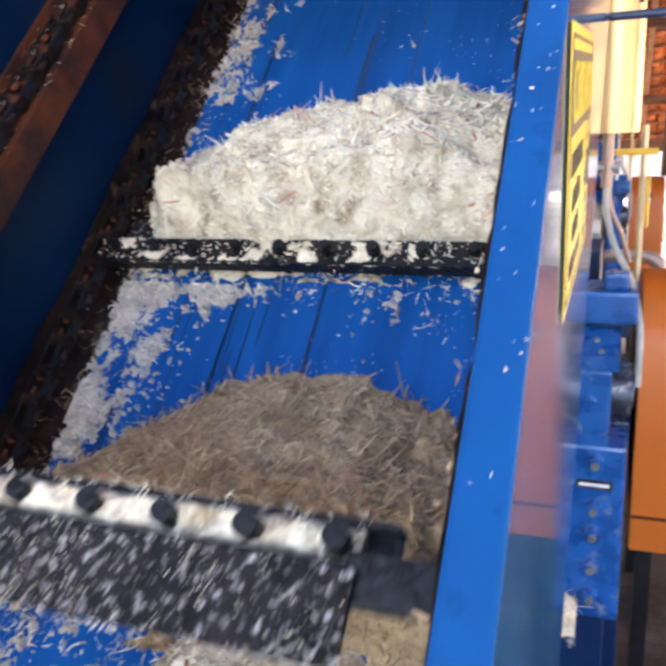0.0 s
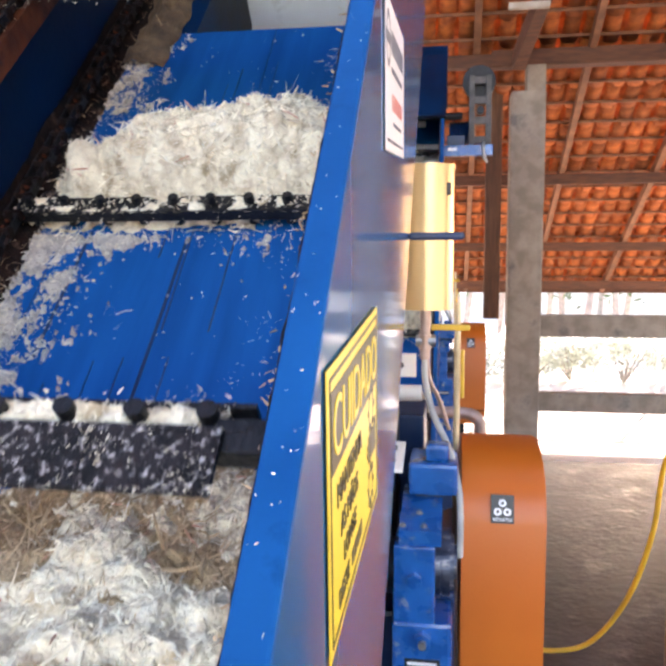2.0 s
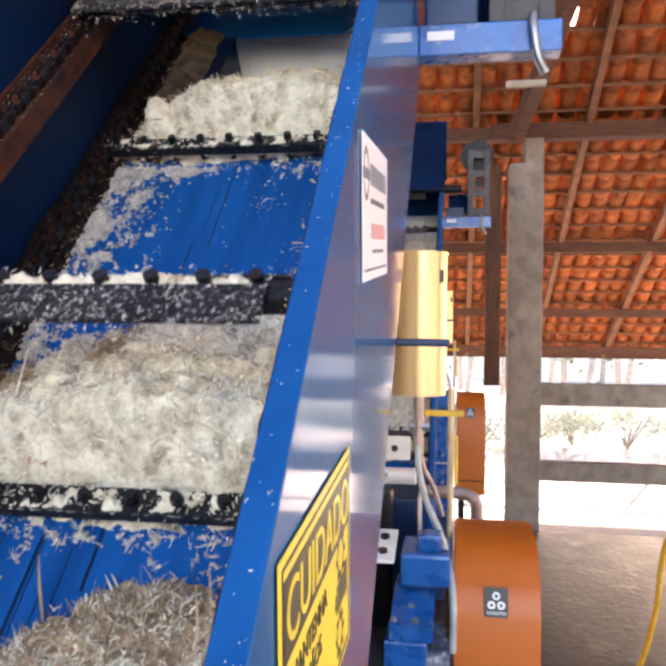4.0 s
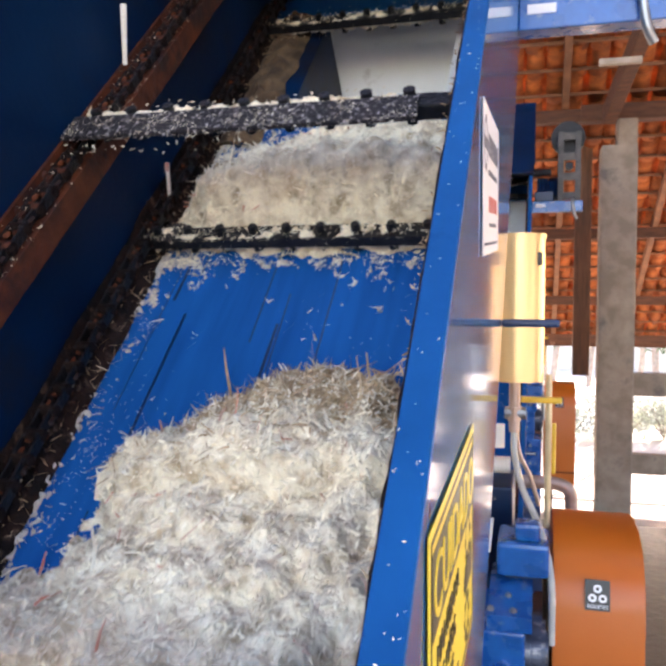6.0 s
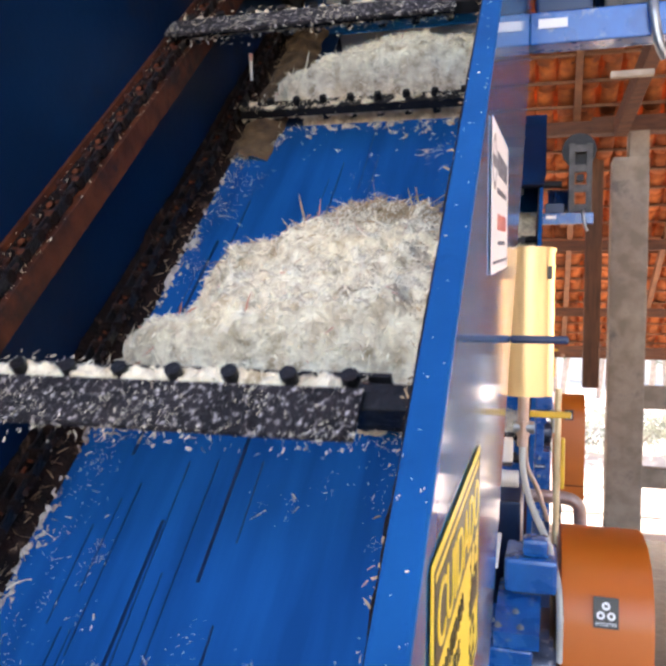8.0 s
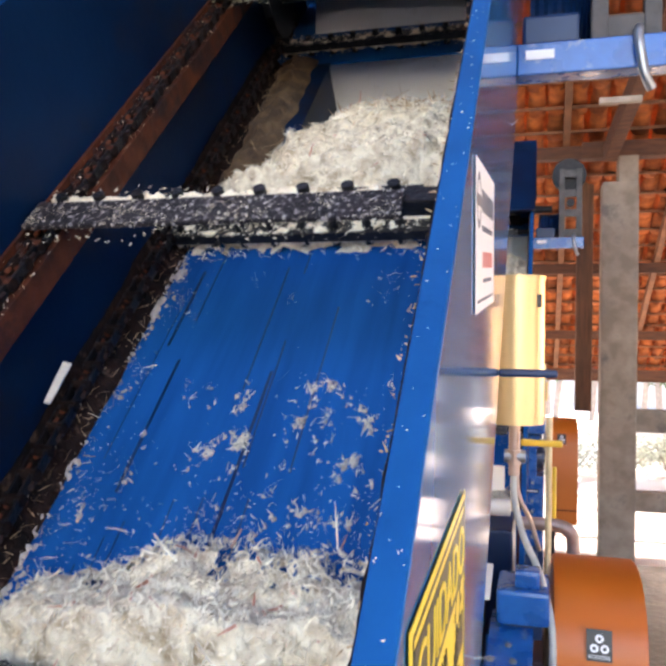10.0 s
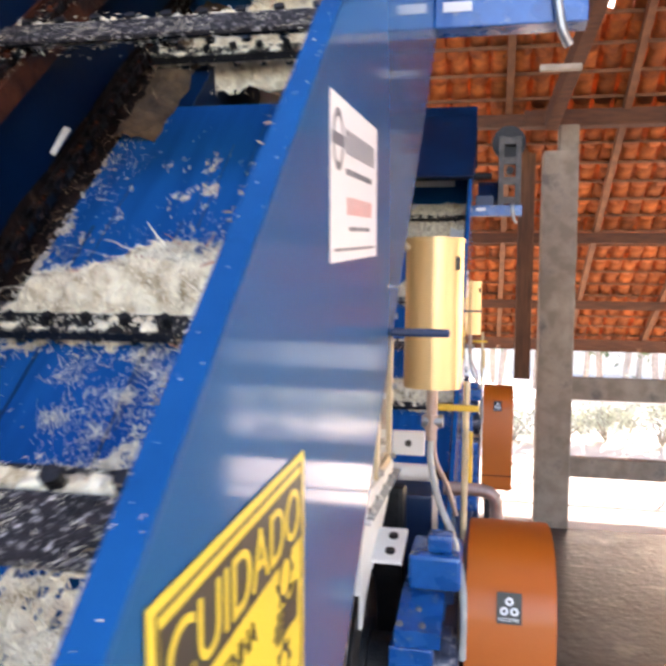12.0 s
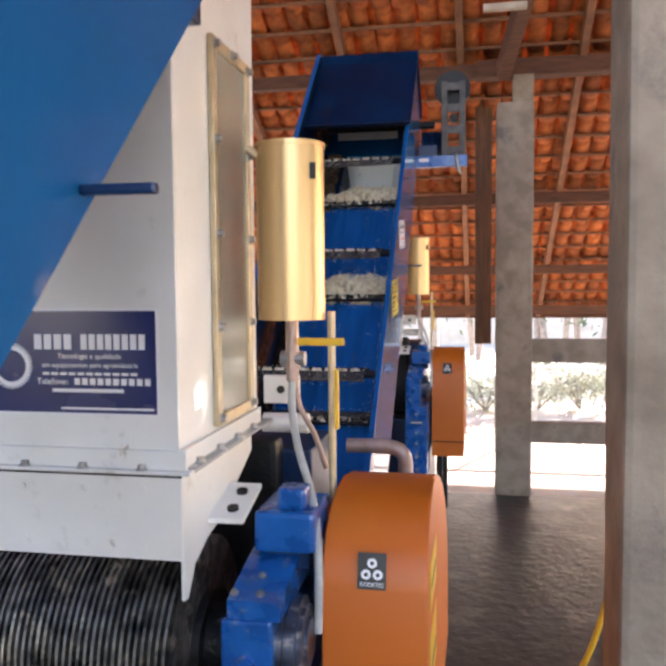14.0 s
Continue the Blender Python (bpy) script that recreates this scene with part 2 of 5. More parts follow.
def words(name, text, size, m, material, parent, thick=0.0006):
    """Lettering in Blender's own font, as a mesh."""
    cu = bpy.data.curves.new(name, "FONT")
    cu.body, cu.size, cu.extrude, cu.align_x, cu.align_y = text, size, thick, "CENTER", "CENTER"
    tmp = new("letters", cu)
    bpy.context.view_layer.update()
    me = bpy.data.meshes.new_from_object(tmp)
    bpy.data.objects.remove(tmp)
    me.materials.clear()
    me.materials.append(material)
    ob = new(name, me)
    ob.parent = parent
    ob.matrix_local = m
    return ob


INCLINE = 43.5
SLOPE = pose(0, 0, 0, INCLINE)
SPACING = 4.34
XL, XR, BED, TOP, BOT = -0.885, -0.142, 0.555, 1.10, 0.492
U0, U1 = 0.05, 4.44

# ---- ground, floor ----
bm = bmesh.new()
bmesh.ops.create_grid(bm, x_segments=60, y_segments=60, size=300)
for v in bm.verts:
    v.co.z = -0.12
tagged(part("ground", bm, SOIL), "pale dry soil outside the open shed", "ground", kind="structure")
bm = B(-7, 5.5, -7, 8.5, -0.2, 0.0)
bmesh.ops.subdivide_edges(bm, edges=bm.edges, cuts=1)
tagged(part("floor", bm, CONCRETE), "wet dark concrete shed floor with smears", "floor", kind="structure")

# ---- posts and rails of the shed ----
def post(x0, x1, y0, y1, z1, label, split=0.0):
    bm = bmesh.new()
    box(bm, x0, x1, y0, y1, 0, z1, bevel=0.02)
    es = [e for e in bm.edges if abs(e.verts[0].co.z - e.verts[1].co.z) > 1]
    bmesh.ops.subdivide_edges(bm, edges=es, cuts=14, use_grid_fill=True)
    for v in bm.verts:
        n = noise.noise_vector(v.co * 3.1)
        v.co.x += 0.008 * n.x
        v.co.y += 0.008 * n.y
    ob = part("post", bm, POST)
    return tagged(ob, label, "post", "shed posts")


def rail(x0, x1, y0, y1, z0, z1):
    ob = part("rail", B(x0, x1, y0, y1, z0, z1, bevel=0.008), POST)
    return tagged(ob, "horizontal grey cement rail between posts", "rail", "rails between the posts")

# far end: cement post with two rails, a shorter wooden post behind it; a post beside the walkway
stepped = post(0.50, 0.85, 8.44, 8.74, 3.86, "tall grey cement post with a stepped head at the shed's edge")
part("post_head", B(0.655, 0.845, 8.45, 8.73, 3.85, 4.12, bevel=0.012), POST, stepped)
post(2.62, 2.95, 8.44, 8.74, 4.12, "tall grey cement post at the shed's edge")
post(-2.9, -2.57, 8.44, 8.74, 4.12, "tall grey cement post at the shed's edge")
post(0.67, 0.97, 2.58, 2.86, 6.9, "rough grey cement post beside the walkway")
for x0, x1 in ((0.85, 2.62), (2.95, 6.0)):
    rail(x0, x1, 8.50, 8.64, 1.33, 1.56)
    rail(x0, x1, 8.50, 8.64, 0.53, 0.73)
tagged(part("wooden_post", B(0.29, 0.47, 9.3, 9.42, 1.45, 4.2, bevel=0.01), WOOD_UPRIGHT), "short dark wooden post hanging from the roof frame", "post")
for y in (-4.2, -0.6, 3.4, 6.2):
    post(5.1, 5.45, y - 0.15, y + 0.15, 6.5 - 0.25 * abs(y - 2.5), "grey cement post on the open long side")
for y0, y1 in ((-4.05, -0.75), (-0.45, 3.25), (3.55, 6.05), (6.35, 8.4)):
    rail(5.2, 5.34, y0, y1, 1.33, 1.56)
    rail(5.2, 5.34, y0, y1, 0.53, 0.73)
# unseen upper wall, added to cut side skylight and give the plate pale reflections
tagged(part("east_light_wall", B(5.28, 5.48, -4.35, 8.45, 3.1, 7.0), WALLPAINT), "unseen whitewashed upper wall added to limit side light", "wall", kind="structure")
# unseen closing walls, added dark to hold back low sky light
tagged(part("south_light_wall", B(-7.0, 5.5, -3.3, -3.1, 0.0, 1.1), BRICK), "unseen dark wall added to close off sky light", "wall", kind="structure")
tagged(part("wall_west", B(-7.2, -7.0, -7, 8.5, 0, 6.0), BRICK), "unseen dark wall added to close off sky light", "wall", kind="structure")

# ---- roof ----
PITCH = math.atan(0.5)
def roof_z(y):
    return 4.45 + 0.5 * (8.5 - y)

def beam(name, x0, x1, ya, yb, w, drop, material, label, group):
    """A timber under the tiles, from ya to yb down the slope (ya == yb: level, across)."""
    bm = bmesh.new()
    if ya == yb:
        box(bm, x0, x1, ya - w / 2, ya + w / 2, roof_z(ya) - drop - 0.13, roof_z(ya) - drop, bevel=0.006)
    else:
        box(bm, x0, x1, 0, (yb - ya) / math.cos(PITCH), -drop - 0.11, -drop, bevel=0.006)
        bmesh.ops.transform(bm, matrix=Matrix.Translation((0, ya, roof_z(ya))) @ Matrix.Rotation(-PITCH, 4, "X"), verts=bm.verts)
    return tagged(part(name, bm, material), label, "beam", group)

for i in range(11):
    x = -5.6 + 1.15 * i
    beam("rafter", x - 0.035, x + 0.035, 3.5, 14.0, 0, 0.07, BATTEN, "sawn wooden rafter under the roof tiles", "rafters")
for y in (4.6, 6.6, 8.55, 10.6, 12.3, 13.55):
    beam("purlin", -6.5, 7.0, y, y, 0.12, 0.18, WOOD, "dark wooden purlin under the rafters", "purlins")
tagged(part("tie_beam", B(0.3, 7.0, 8.48, 8.70, 4.12, 4.28, bevel=0.01), WOOD), "dark wooden tie beam lying on the posts", "beam")
bm = bmesh.new()
box(bm, -0.06, 0.06, 0, 3.2, -0.09, 0.09, bevel=0.008)
bmesh.ops.transform(bm, matrix=look((0.55, 8.3, 4.1), (1.1, 5.4, 5.5)) @ pose(0, 0, 0, -90), verts=bm.verts)
tagged(part("brace", bm, WOOD), "slanting wooden brace from post head to roof", "beam")
tagged(part("lamp_batten", B(0.36, 0.69, 6.86, 6.92, 4.20, 4.25, bevel=0.006), BATTEN_PALE), "pale batten fixed to the slanting brace", "batten")

for k in range(24):
    y = 13.95 - 0.322 * k
    o = part("batten", box(bmesh.new(), -6.3, 6.9, y - 0.02, y + 0.02, roof_z(y) - 0.085, roof_z(y) - 0.06), BATTEN)
    tagged(o, "thin sawn batten under the tiles", "batten", "roof battens")

def tile_shell(bm, m, up):
    """One curved clay tile, 0.42 long, laid as a trough or as a cap."""
    rows = []
    for r, v in ((0.088, 0.0), (0.076, 0.42)):
        for th in (0.0, 0.013):
            rows.append([bm.verts.new(m @ Vector(((r - th) * math.cos(a), v, (1 if up else -1) * 0.62 * (r - th) * math.sin(a)))) for a in [math.pi * k / 5 for k in range(6)]])
    o0, i0, o1, i1 = rows
    for a, b in ((o0, o1), (i1, i0), (i0, o0), (o1, i1)):
        for k in range(5):
            f = bm.faces.new((a[k], a[k + 1], b[k + 1], b[k]))
            f.smooth = True

def tile_pose(x, y):
    return Matrix.Translation((x, y, roof_z(y))) @ Matrix.Rotation(-PITCH, 4, "X")

rng = random.Random(4)
roof = tagged(new("roof"), "old terracotta tile roof with daylight between tiles", "roof", kind="structure")
rest = bmesh.new()
singles = []
rows_y = [14.1 - 0.322 * k for k in range(35)]
for y in rows_y:
    for i in range(62):
        x = -5.9 + 0.205 * i
        for up in (False, True):
            if up and rng.random() < 0.010:
                continue
            m = tile_pose(x + (0.1025 if up else 0) + rng.uniform(-0.015, 0.015), y + rng.uniform(-0.015, 0.015)) @ pose(0, 0, 0.022 if up else 0.0, rng.uniform(-1.5, 1.5), 0, 180 + rng.uniform(-3, 3))
            if not up and 8.6 < y < 12.4 and 0.2 < x < 3.4 and len(singles) < 290:
                singles.append(m)
            else:
                tile_shell(rest, m, up)
tagged(part("tile_field", rest, TILE, roof), "rows of curved terracotta tiles", kind="stuff")
one = bmesh.new()
tile_shell(one, Matrix.Identity(4), False)
first = part("tile", one, TILE, roof)
first.matrix_local = singles[0]
for m in singles[1:]:
    o = new("tile", first.data)
    o.parent, o.matrix_local = roof, m
# eave board along the low edge; unseen slope behind, added to block sky light
part("eave_board", B(-6.3, 6.9, 14.06, 14.10, roof_z(14.08) - 0.14, roof_z(14.08) + 0.02, bevel=0.004), WOOD, roof)
bm = bmesh.new()
for k in range(80):
    x = -5.9 + 0.16 * k
    box(bm, x, x + 0.15, 0, 4.0, -0.03 + 0.02 * (k % 2), 0.02 * (k % 2))
bmesh.ops.transform(bm, matrix=Matrix.Translation((0, 0.6, 6.9)) @ Matrix.Rotation(math.pi + 0.06, 4, "X"), verts=bm.verts)
tagged(part("ceiling", bm, TILE), "unseen terracotta slope added to block sky over the walkway", "roof", kind="structure")

# ---- conveyor ----
def to_slope(m):
    return SLOPE.inverted() @ m

def sticker_pose(y, z, turn):
    """On the outer face of the right side plate: local x runs along the plate away from the camera, local y up."""
    return Matrix.Translation((XR + 0.0015, y, z)) @ Matrix(((0, 0, 1, 0), (1, 0, 0, 0), (0, 1, 0, 0), (0, 0, 0, 1))) @ pose(0, 0, 0, 0, 0, turn)

def flat(w, h, t=0.0008):
    return B(-w / 2, w / 2, -h / 2, h / 2, 0, t)

def bar_on(name, parent, x, y, w, h, material, z=0.0009):
    o = part(name, B(x - w / 2, x + w / 2, y - h / 2, y + h / 2, z, z + 0.0005), material, parent)
    return o

def ring_on(name, parent, x, y, ro, ri, material, sx=1.0, z=0.0009):
    bm = bmesh.new()
    n = 28
    a = [bm.verts.new((x + sx * ro * math.cos(2 * math.pi * k / n), y + ro * math.sin(2 * math.pi * k / n), z)) for k in range(n)]
    b = [bm.verts.new((x + sx * ri * math.cos(2 * math.pi * k / n), y + ri * math.sin(2 * math.pi * k / n), z)) for k in range(n)]
    for k in range(n):
        bm.faces.new((a[k], a[(k + 1) % n], b[(k + 1) % n], b[k]))
    return part(name, bm, material, parent)

def bolt(bm, c, axis, r=0.012, h=0.012):
    c, axis = Vector(c), Vector(axis)
    cyl(bm, c, c + axis * h, r, seg=6)
    cyl(bm, c, c + axis * 0.003, r * 1.5, seg=12)

def fibres(bm, count, place, rng, length=(0.02, 0.07), width=(0.0015, 0.004), lift=0.6):
    """Thin bent slivers; place(rng) gives a point and the local up."""
    for _ in range(count):
        p, up = place(rng)
        way = Vector((rng.gauss(0, 1), rng.gauss(0, 1), rng.gauss(0, lift))).normalized()
        way = (way + up * rng.uniform(0, lift)).normalized()
        side = way.cross(Vector((rng.gauss(0, 1), rng.gauss(0, 1), rng.gauss(0, 1)))).normalized()
        ln, w = rng.uniform(*length), rng.uniform(*width)
        th = way.cross(side) * w * 0.5
        bend = up * ln * rng.uniform(-0.15, 0.15)
        a, b, c = p, p + way * ln * 0.5 + bend, p + way * ln
        ring = []
        for q, k in ((a, 1.0), (b, 0.9), (c, 0.35)):
            ring.append([bm.verts.new(q + side * w * k), bm.verts.new(q - side * w * k), bm.verts.new(q + th * k)])
        for r0, r1 in zip(ring, ring[1:]):
            for k in range(3):
                bm.faces.new((r0[k], r0[(k + 1) % 3], r1[(k + 1) % 3], r1[k]))

def pulp_film(seed, u0, u1, cover, step=0.0035, grow=1.0):
    """Ragged patches of wet pulp over the bed's width; cover(a, u) from 0 to 1 says how much is covered."""
    bm = bmesh.new()
    x0, x1 = XL + 0.045, XR - 0.012
    nx, ny = int((x1 - x0) / step), int((u1 - u0) / step)
    rows = []
    for j in range(ny + 1):
        u = u0 + (u1 - u0) * j / ny
        row = []
        for i in range(nx + 1):
            a = i / nx
            x = x0 + (x1 - x0) * a
            q = Vector((x * 26, u * 17, seed * 7.3))
            n = 0.38 * noise.noise(q) + 0.34 * noise.noise(q * 3.1) + 0.42 * noise.noise(q * 8.7)
            row.append((x, u, n + cover(a, u) * 1.6 - 0.52))
        rows.append(row)
    made = {}
    def vert(i, j):
        if (i, j) not in made:
            x, u, h = rows[j][i]
            made[(i, j)] = bm.verts.new((x, u, max(-0.006, min(0.0085, h * 0.032 * grow)) - 0.0015))
        return made[(i, j)]
    for j in range(ny):
        for i in range(nx):
            if max(rows[j][i][2], rows[j][i + 1][2], rows[j + 1][i][2], rows[j + 1][i + 1][2]) > 0:
                bm.faces.new((vert(i, j), vert(i + 1, j), vert(i + 1, j + 1), vert(i, j + 1)))
    return bm

CX0, CX1, CY0, CY1 = -0.745, -0.300, 2.285, 2.88

def conveyor():
    con = new("conveyor")
    con.matrix_world = SLOPE
    tagged(con, "inclined blue steel drag conveyor carrying bagasse", "conveyor", "mill conveyors")
    tp = part("side_plate", B(XR - 0.006, XR, U0, U1, BOT, TOP), BLUE_PLATE, con, "glossy blue outer side plate")
    part("flange", B(XR - 0.024, XR + 0.001, U0, U1, TOP, TOP + 0.007, bevel=0.003), BLUE_LIP, tp)
    rs = random.Random(17)
    bm = bmesh.new()
    fibres(bm, 170, lambda r: (Vector((XR - 0.001 - 0.022 * r.random(), r.uniform(0.9, 3.9), TOP + 0.0075)), Vector((0, 0, 1))), rs, (0.0007, 0.003), (0.0002, 0.0008), 0.1)
    tagged(part("chaff", bm, CANE, tp), "pale specks stuck on the lip", kind="stuff")
    lp = part("side_plate", B(XL - 0.006, XL, U0, U1, BOT, TOP + 0.08), BLUE_IN, con, "splashed blue inner side plate, colour darkened for shade")
    part("flange", B(XL - 0.03, XL + 0.001, U0, U1, TOP + 0.08, TOP + 0.086), BLUE, lp)
    bed = part("bed", B(XL, XR - 0.006, U0, 3.42, BED - 0.006, BED), BLUE_BED, con, "blue trough bed scratched along its length")
    part("bed_end", B(XL, XR - 0.006, 3.96, 4.478, BED - 0.006, BED), BLUE, con)
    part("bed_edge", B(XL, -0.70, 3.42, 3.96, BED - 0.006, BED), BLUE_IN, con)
    part("opening_cheek", B(-0.712, -0.704, 3.43, 3.95, BED - 0.36, BED - 0.007), BLUE_IN, con, "blue cheek beside the opening, colour darkened for shade")
    rg = random.Random(7)
    for k in range(34):
        x = rg.uniform(XL + 0.07, XR - 0.06)
        u = rg.uniform(1.6, 3.2)
        w = rg.choice((0.0007, 0.001, 0.0014, 0.0028))
        o = part("scratch", B(x - w, x + w, u, u + rg.uniform(0.12, 0.5), BED, BED + 0.0008), BLUE_DARK, bed)
        o.matrix_local = pose(0, 0, 0, 0, 0, rg.uniform(-0.6, 0.6))
    rail_l = bmesh.new()
    box(rail_l, XL, XL + 0.045, U0 + 0.2, 4.05, 0.850, 0.858)
    box(rail_l, XL, XL + 0.006, U0 + 0.2, 4.05, 0.858, 0.893)
    box(rail_l, XL + 0.039, XL + 0.045, U0 + 0.2, 4.05, 0.812, 0.850)
    rl = part("chain_rail", rail_l, RUST, con, "rusty brown angle rail with chaff on it")
    bm = bmesh.new()
    fibres(bm, 500, lambda r: (Vector((XL + r.uniform(0.0, 0.045), r.uniform(1.4, 4.0), 0.859)), Vector((0, 0, 1))), rg, (0.002, 0.008), (0.0004, 0.0014))
    tagged(part("chaff", bm, CANE, rl), "pale chaff lying on the rail", kind="stuff")
    rail_r = bmesh.new()
    box(rail_r, XR - 0.045, XR - 0.006, U0 + 0.2, 4.05, 0.842, 0.85)
    part("chain_rail", rail_r, RUST, con)
    guide = bmesh.new()
    bmesh.ops.create_grid(guide, x_segments=8, y_segments=260, size=0.5)
    for v in guide.verts:
        k, u = v.co.x + 0.5, 0.1 + (v.co.y + 0.5) * 3.85
        wob = noise.noise(Vector((k * 3, u * 14, 0))) + 0.6 * noise.noise(Vector((k * 7, u * 45, 4)))
        reach = 0.046 + 0.006 * noise.noise(Vector((0, u * 7, 9)))
        rise = 0.078 + 0.010 * noise.noise(Vector((3, u * 6, 2)))
        v.co = Vector((XL + 0.003 + reach * (1 - k) ** 1.5 + 0.006 * wob * (1 - k), u, BED + 0.002 + rise * k ** 1.4 + 0.004 * wob))
    gl = part("chain_guide", guide, CRUST, con, "dark brown crusted chain strip along the bed", True)
    bm = bmesh.new()
    fibres(bm, 600, lambda r: (Vector((XL + 0.012 + abs(r.gauss(0, 0.026)), r.uniform(1.3, 3.9), BED + r.uniform(0.0, 0.03))), Vector((0, 0, 1))), rg, (0.005, 0.03), (0.0003, 0.0009))
    tagged(part("chaff", bm, CANE_BROWN, gl), "matted chaff along the trough edge", kind="stuff")
    bm = bmesh.new()
    spots = [(rg.choice((XL + 0.07 + abs(rg.gauss(0, 0.05)), XL + 0.06 + abs(rg.gauss(0, 0.03)), XR - 0.05 - abs(rg.gauss(0, 0.09)), rg.uniform(XL + 0.1, XR - 0.04))), rg.uniform(1.3, 3.4), rg.uniform(0.004, 0.026)) for _ in range(190)]
    def strewn(r):
        x, u, w = r.choice(spots)
        return Vector((max(XL + 0.05, min(XR - 0.015, x + r.gauss(0, w))), min(3.41, u + r.gauss(0, 1.5 * w)), BED + 0.002)), Vector((0, 0, 1))
    fibres(bm, 3200, strewn, rg, (0.001, 0.004), (0.0002, 0.0006), 0.12)
    fibres(bm, 260, strewn, rg, (0.005, 0.014), (0.0003, 0.0009), 0.12)
    fibres(bm, 60, strewn, rg, (0.015, 0.04), (0.0004, 0.0012), 0.2)
    tagged(part("chaff", bm, CANE, bed), "loose pale fibres scattered on the bed", kind="stuff")
    film = pulp_film(5, 1.35, 3.41, lambda a, u: 0.36 * math.exp(-a / 0.035) + 0.12 * math.exp(-(1 - a) / 0.03) - 0.03, 0.0045)
    o = part("splatter", film, PULP, bed, smooth=True)
    o.matrix_local = pose(0, 0, BED + 0.002)
    tagged(o, "dried pale pulp stuck along the bed edges", kind="stuff")
    bm = bmesh.new()
    bmesh.ops.create_grid(bm, x_segments=14, y_segments=60, size=0.5)
    for v in bm.verts:
        a, b_ = v.co.x, v.co.y
        v.co = Vector((-0.80 + 0.12 * a + 0.02 * noise.noise(Vector((0, b_ * 9, 3))), 3.62 + 0.72 * b_, BED + 0.002 + max(0, 0.25 - a * a) * 0.10 * (0.8 + 0.7 * noise.noise(Vector((a * 5, b_ * 16, 0))))))
    ck = part("cake", bm, CRUST2, con, "brown bagasse caked beside the opening", True)
    bead = bmesh.new()
    bmesh.ops.create_grid(bead, x_segments=4, y_segments=420, size=0.5)
    for v in bead.verts:
        k, u = v.co.x + 0.5, 0.9 + (v.co.y + 0.5) * 3.15
        w = 0.007 + 0.004 * noise.noise(Vector((0, u * 22, 5))) + 0.003 * noise.noise(Vector((0, u * 75, 1)))
        v.co = Vector((XR - 0.0235 - w * k, u, TOP + 0.004 - 0.030 * k * k + 0.002 * noise.noise(Vector((k * 4, u * 90, 2)))))
    sb = part("seal_strip", bead, CRUST, con, "black greasy bead under the lip", True)
    bm = bmesh.new()
    fibres(bm, 300, lambda r: (Vector((XR - 0.026 - 0.006 * r.random(), r.uniform(0.95, 3.95), TOP - 0.002)), Vector((-0.4, 0, 0.6))), rs, (0.002, 0.009), (0.0004, 0.0014), 0.4)
    tagged(part("chaff", bm, CANE_BROWN, sb), "chaff caught in the greasy bead", kind="stuff")
    # head: cover sheets, shaft, sprockets
    cover = bmesh.new()
    prism(cover, [(3.50, 1.110), (3.47, 1.150), (3.52, 1.125), (4.38, 1.125), (4.47, 1.15), (4.495, 0.545), (4.480, 0.545), (4.46, 1.13), (4.38, 1.112)], XL - 0.02, XR + 0.012)
    part("head_cover", cover, BLUE_IN, con, "blue folded head cover, colour darkened for shade", smooth=False)
    # shaft coloured black to stand for the shade inside the head
    part("head_shaft", C((XL - 0.05, 4.0685, 0.74), (XR + 0.14, 4.0685, 0.74), 0.03), BLACK, con)
    for x in (XL + 0.03, XR - 0.04):
        part("sprocket", C((x - 0.012, 4.0685, 0.74), (x + 0.012, 4.0685, 0.74), 0.13, seg=18), BLACK, con)
    # white plate behind the discharge opening
    wp = part("discharge_plate", B(-0.80, CX1 - 0.01, 0, 0.006, 0, 0.58), WHITE, con, "white plate behind the discharge opening")
    wp.matrix_local = to_slope(Matrix.Translation((0, 2.66, 2.82)))
    part("deflector", B(CX1 - 0.02, XR - 0.008, 3.44, 4.05, BOT + 0.002, BOT + 0.008), WHITE, con, "white sloping deflector in the opening")
    # drive bracket on the right side
    br = bmesh.new()
    box(br, XR, 0.245, 2.38, 2.46, 3.01, 3.096, bevel=0.004)
    b = part("drive_bracket", br, BLUE_MACH, con, "blue drive bracket outside the head")
    b.matrix_local = SLOPE.inverted()
    mo = bmesh.new()
    x, prev = -0.11, None
    for k in range(22):
        r = (0.10, 0.088)[k % 2]
        ring = [mo.verts.new((x, 2.56 + r * math.cos(2 * math.pi * i / 28), 3.215 + r * math.sin(2 * math.pi * i / 28))) for i in range(28)]
        if prev:
            for i in range(28):
                mo.faces.new((prev[i], prev[(i + 1) % 28], ring[(i + 1) % 28], ring[i]))
        else:
            mo.faces.new(ring[::-1])
        prev = ring
        x += (0.010, 0.004)[k % 2] if k > 8 else 0.012
    mo.faces.new(prev)
    part("motor", mo, BLUE_DARK, b, "ribbed dark blue motor")
    part("motor_foot", B(-0.13, 0.02, 2.40, 2.62, 3.096, 3.18, bevel=0.01), BLUE_DARK, b)
    gb = bmesh.new()
    for x0, x1 in ((0.05, 0.095), (0.185, 0.23)):
        box(gb, x0, x1, 2.42, 2.47, 3.096, 3.66, bevel=0.006)
    for z in (3.14, 3.30, 3.46, 3.62):
        box(gb, 0.09, 0.19, 2.425, 2.465, z - 0.03, z + 0.03, bevel=0.006)
    part("bearing_plate", gb, GREYPAINT, b, "grey slotted take-up plate")
    part("shaft_end", C((0.14, 2.40, 3.38), (0.14, 2.50, 3.38), 0.03), BLACK, b)
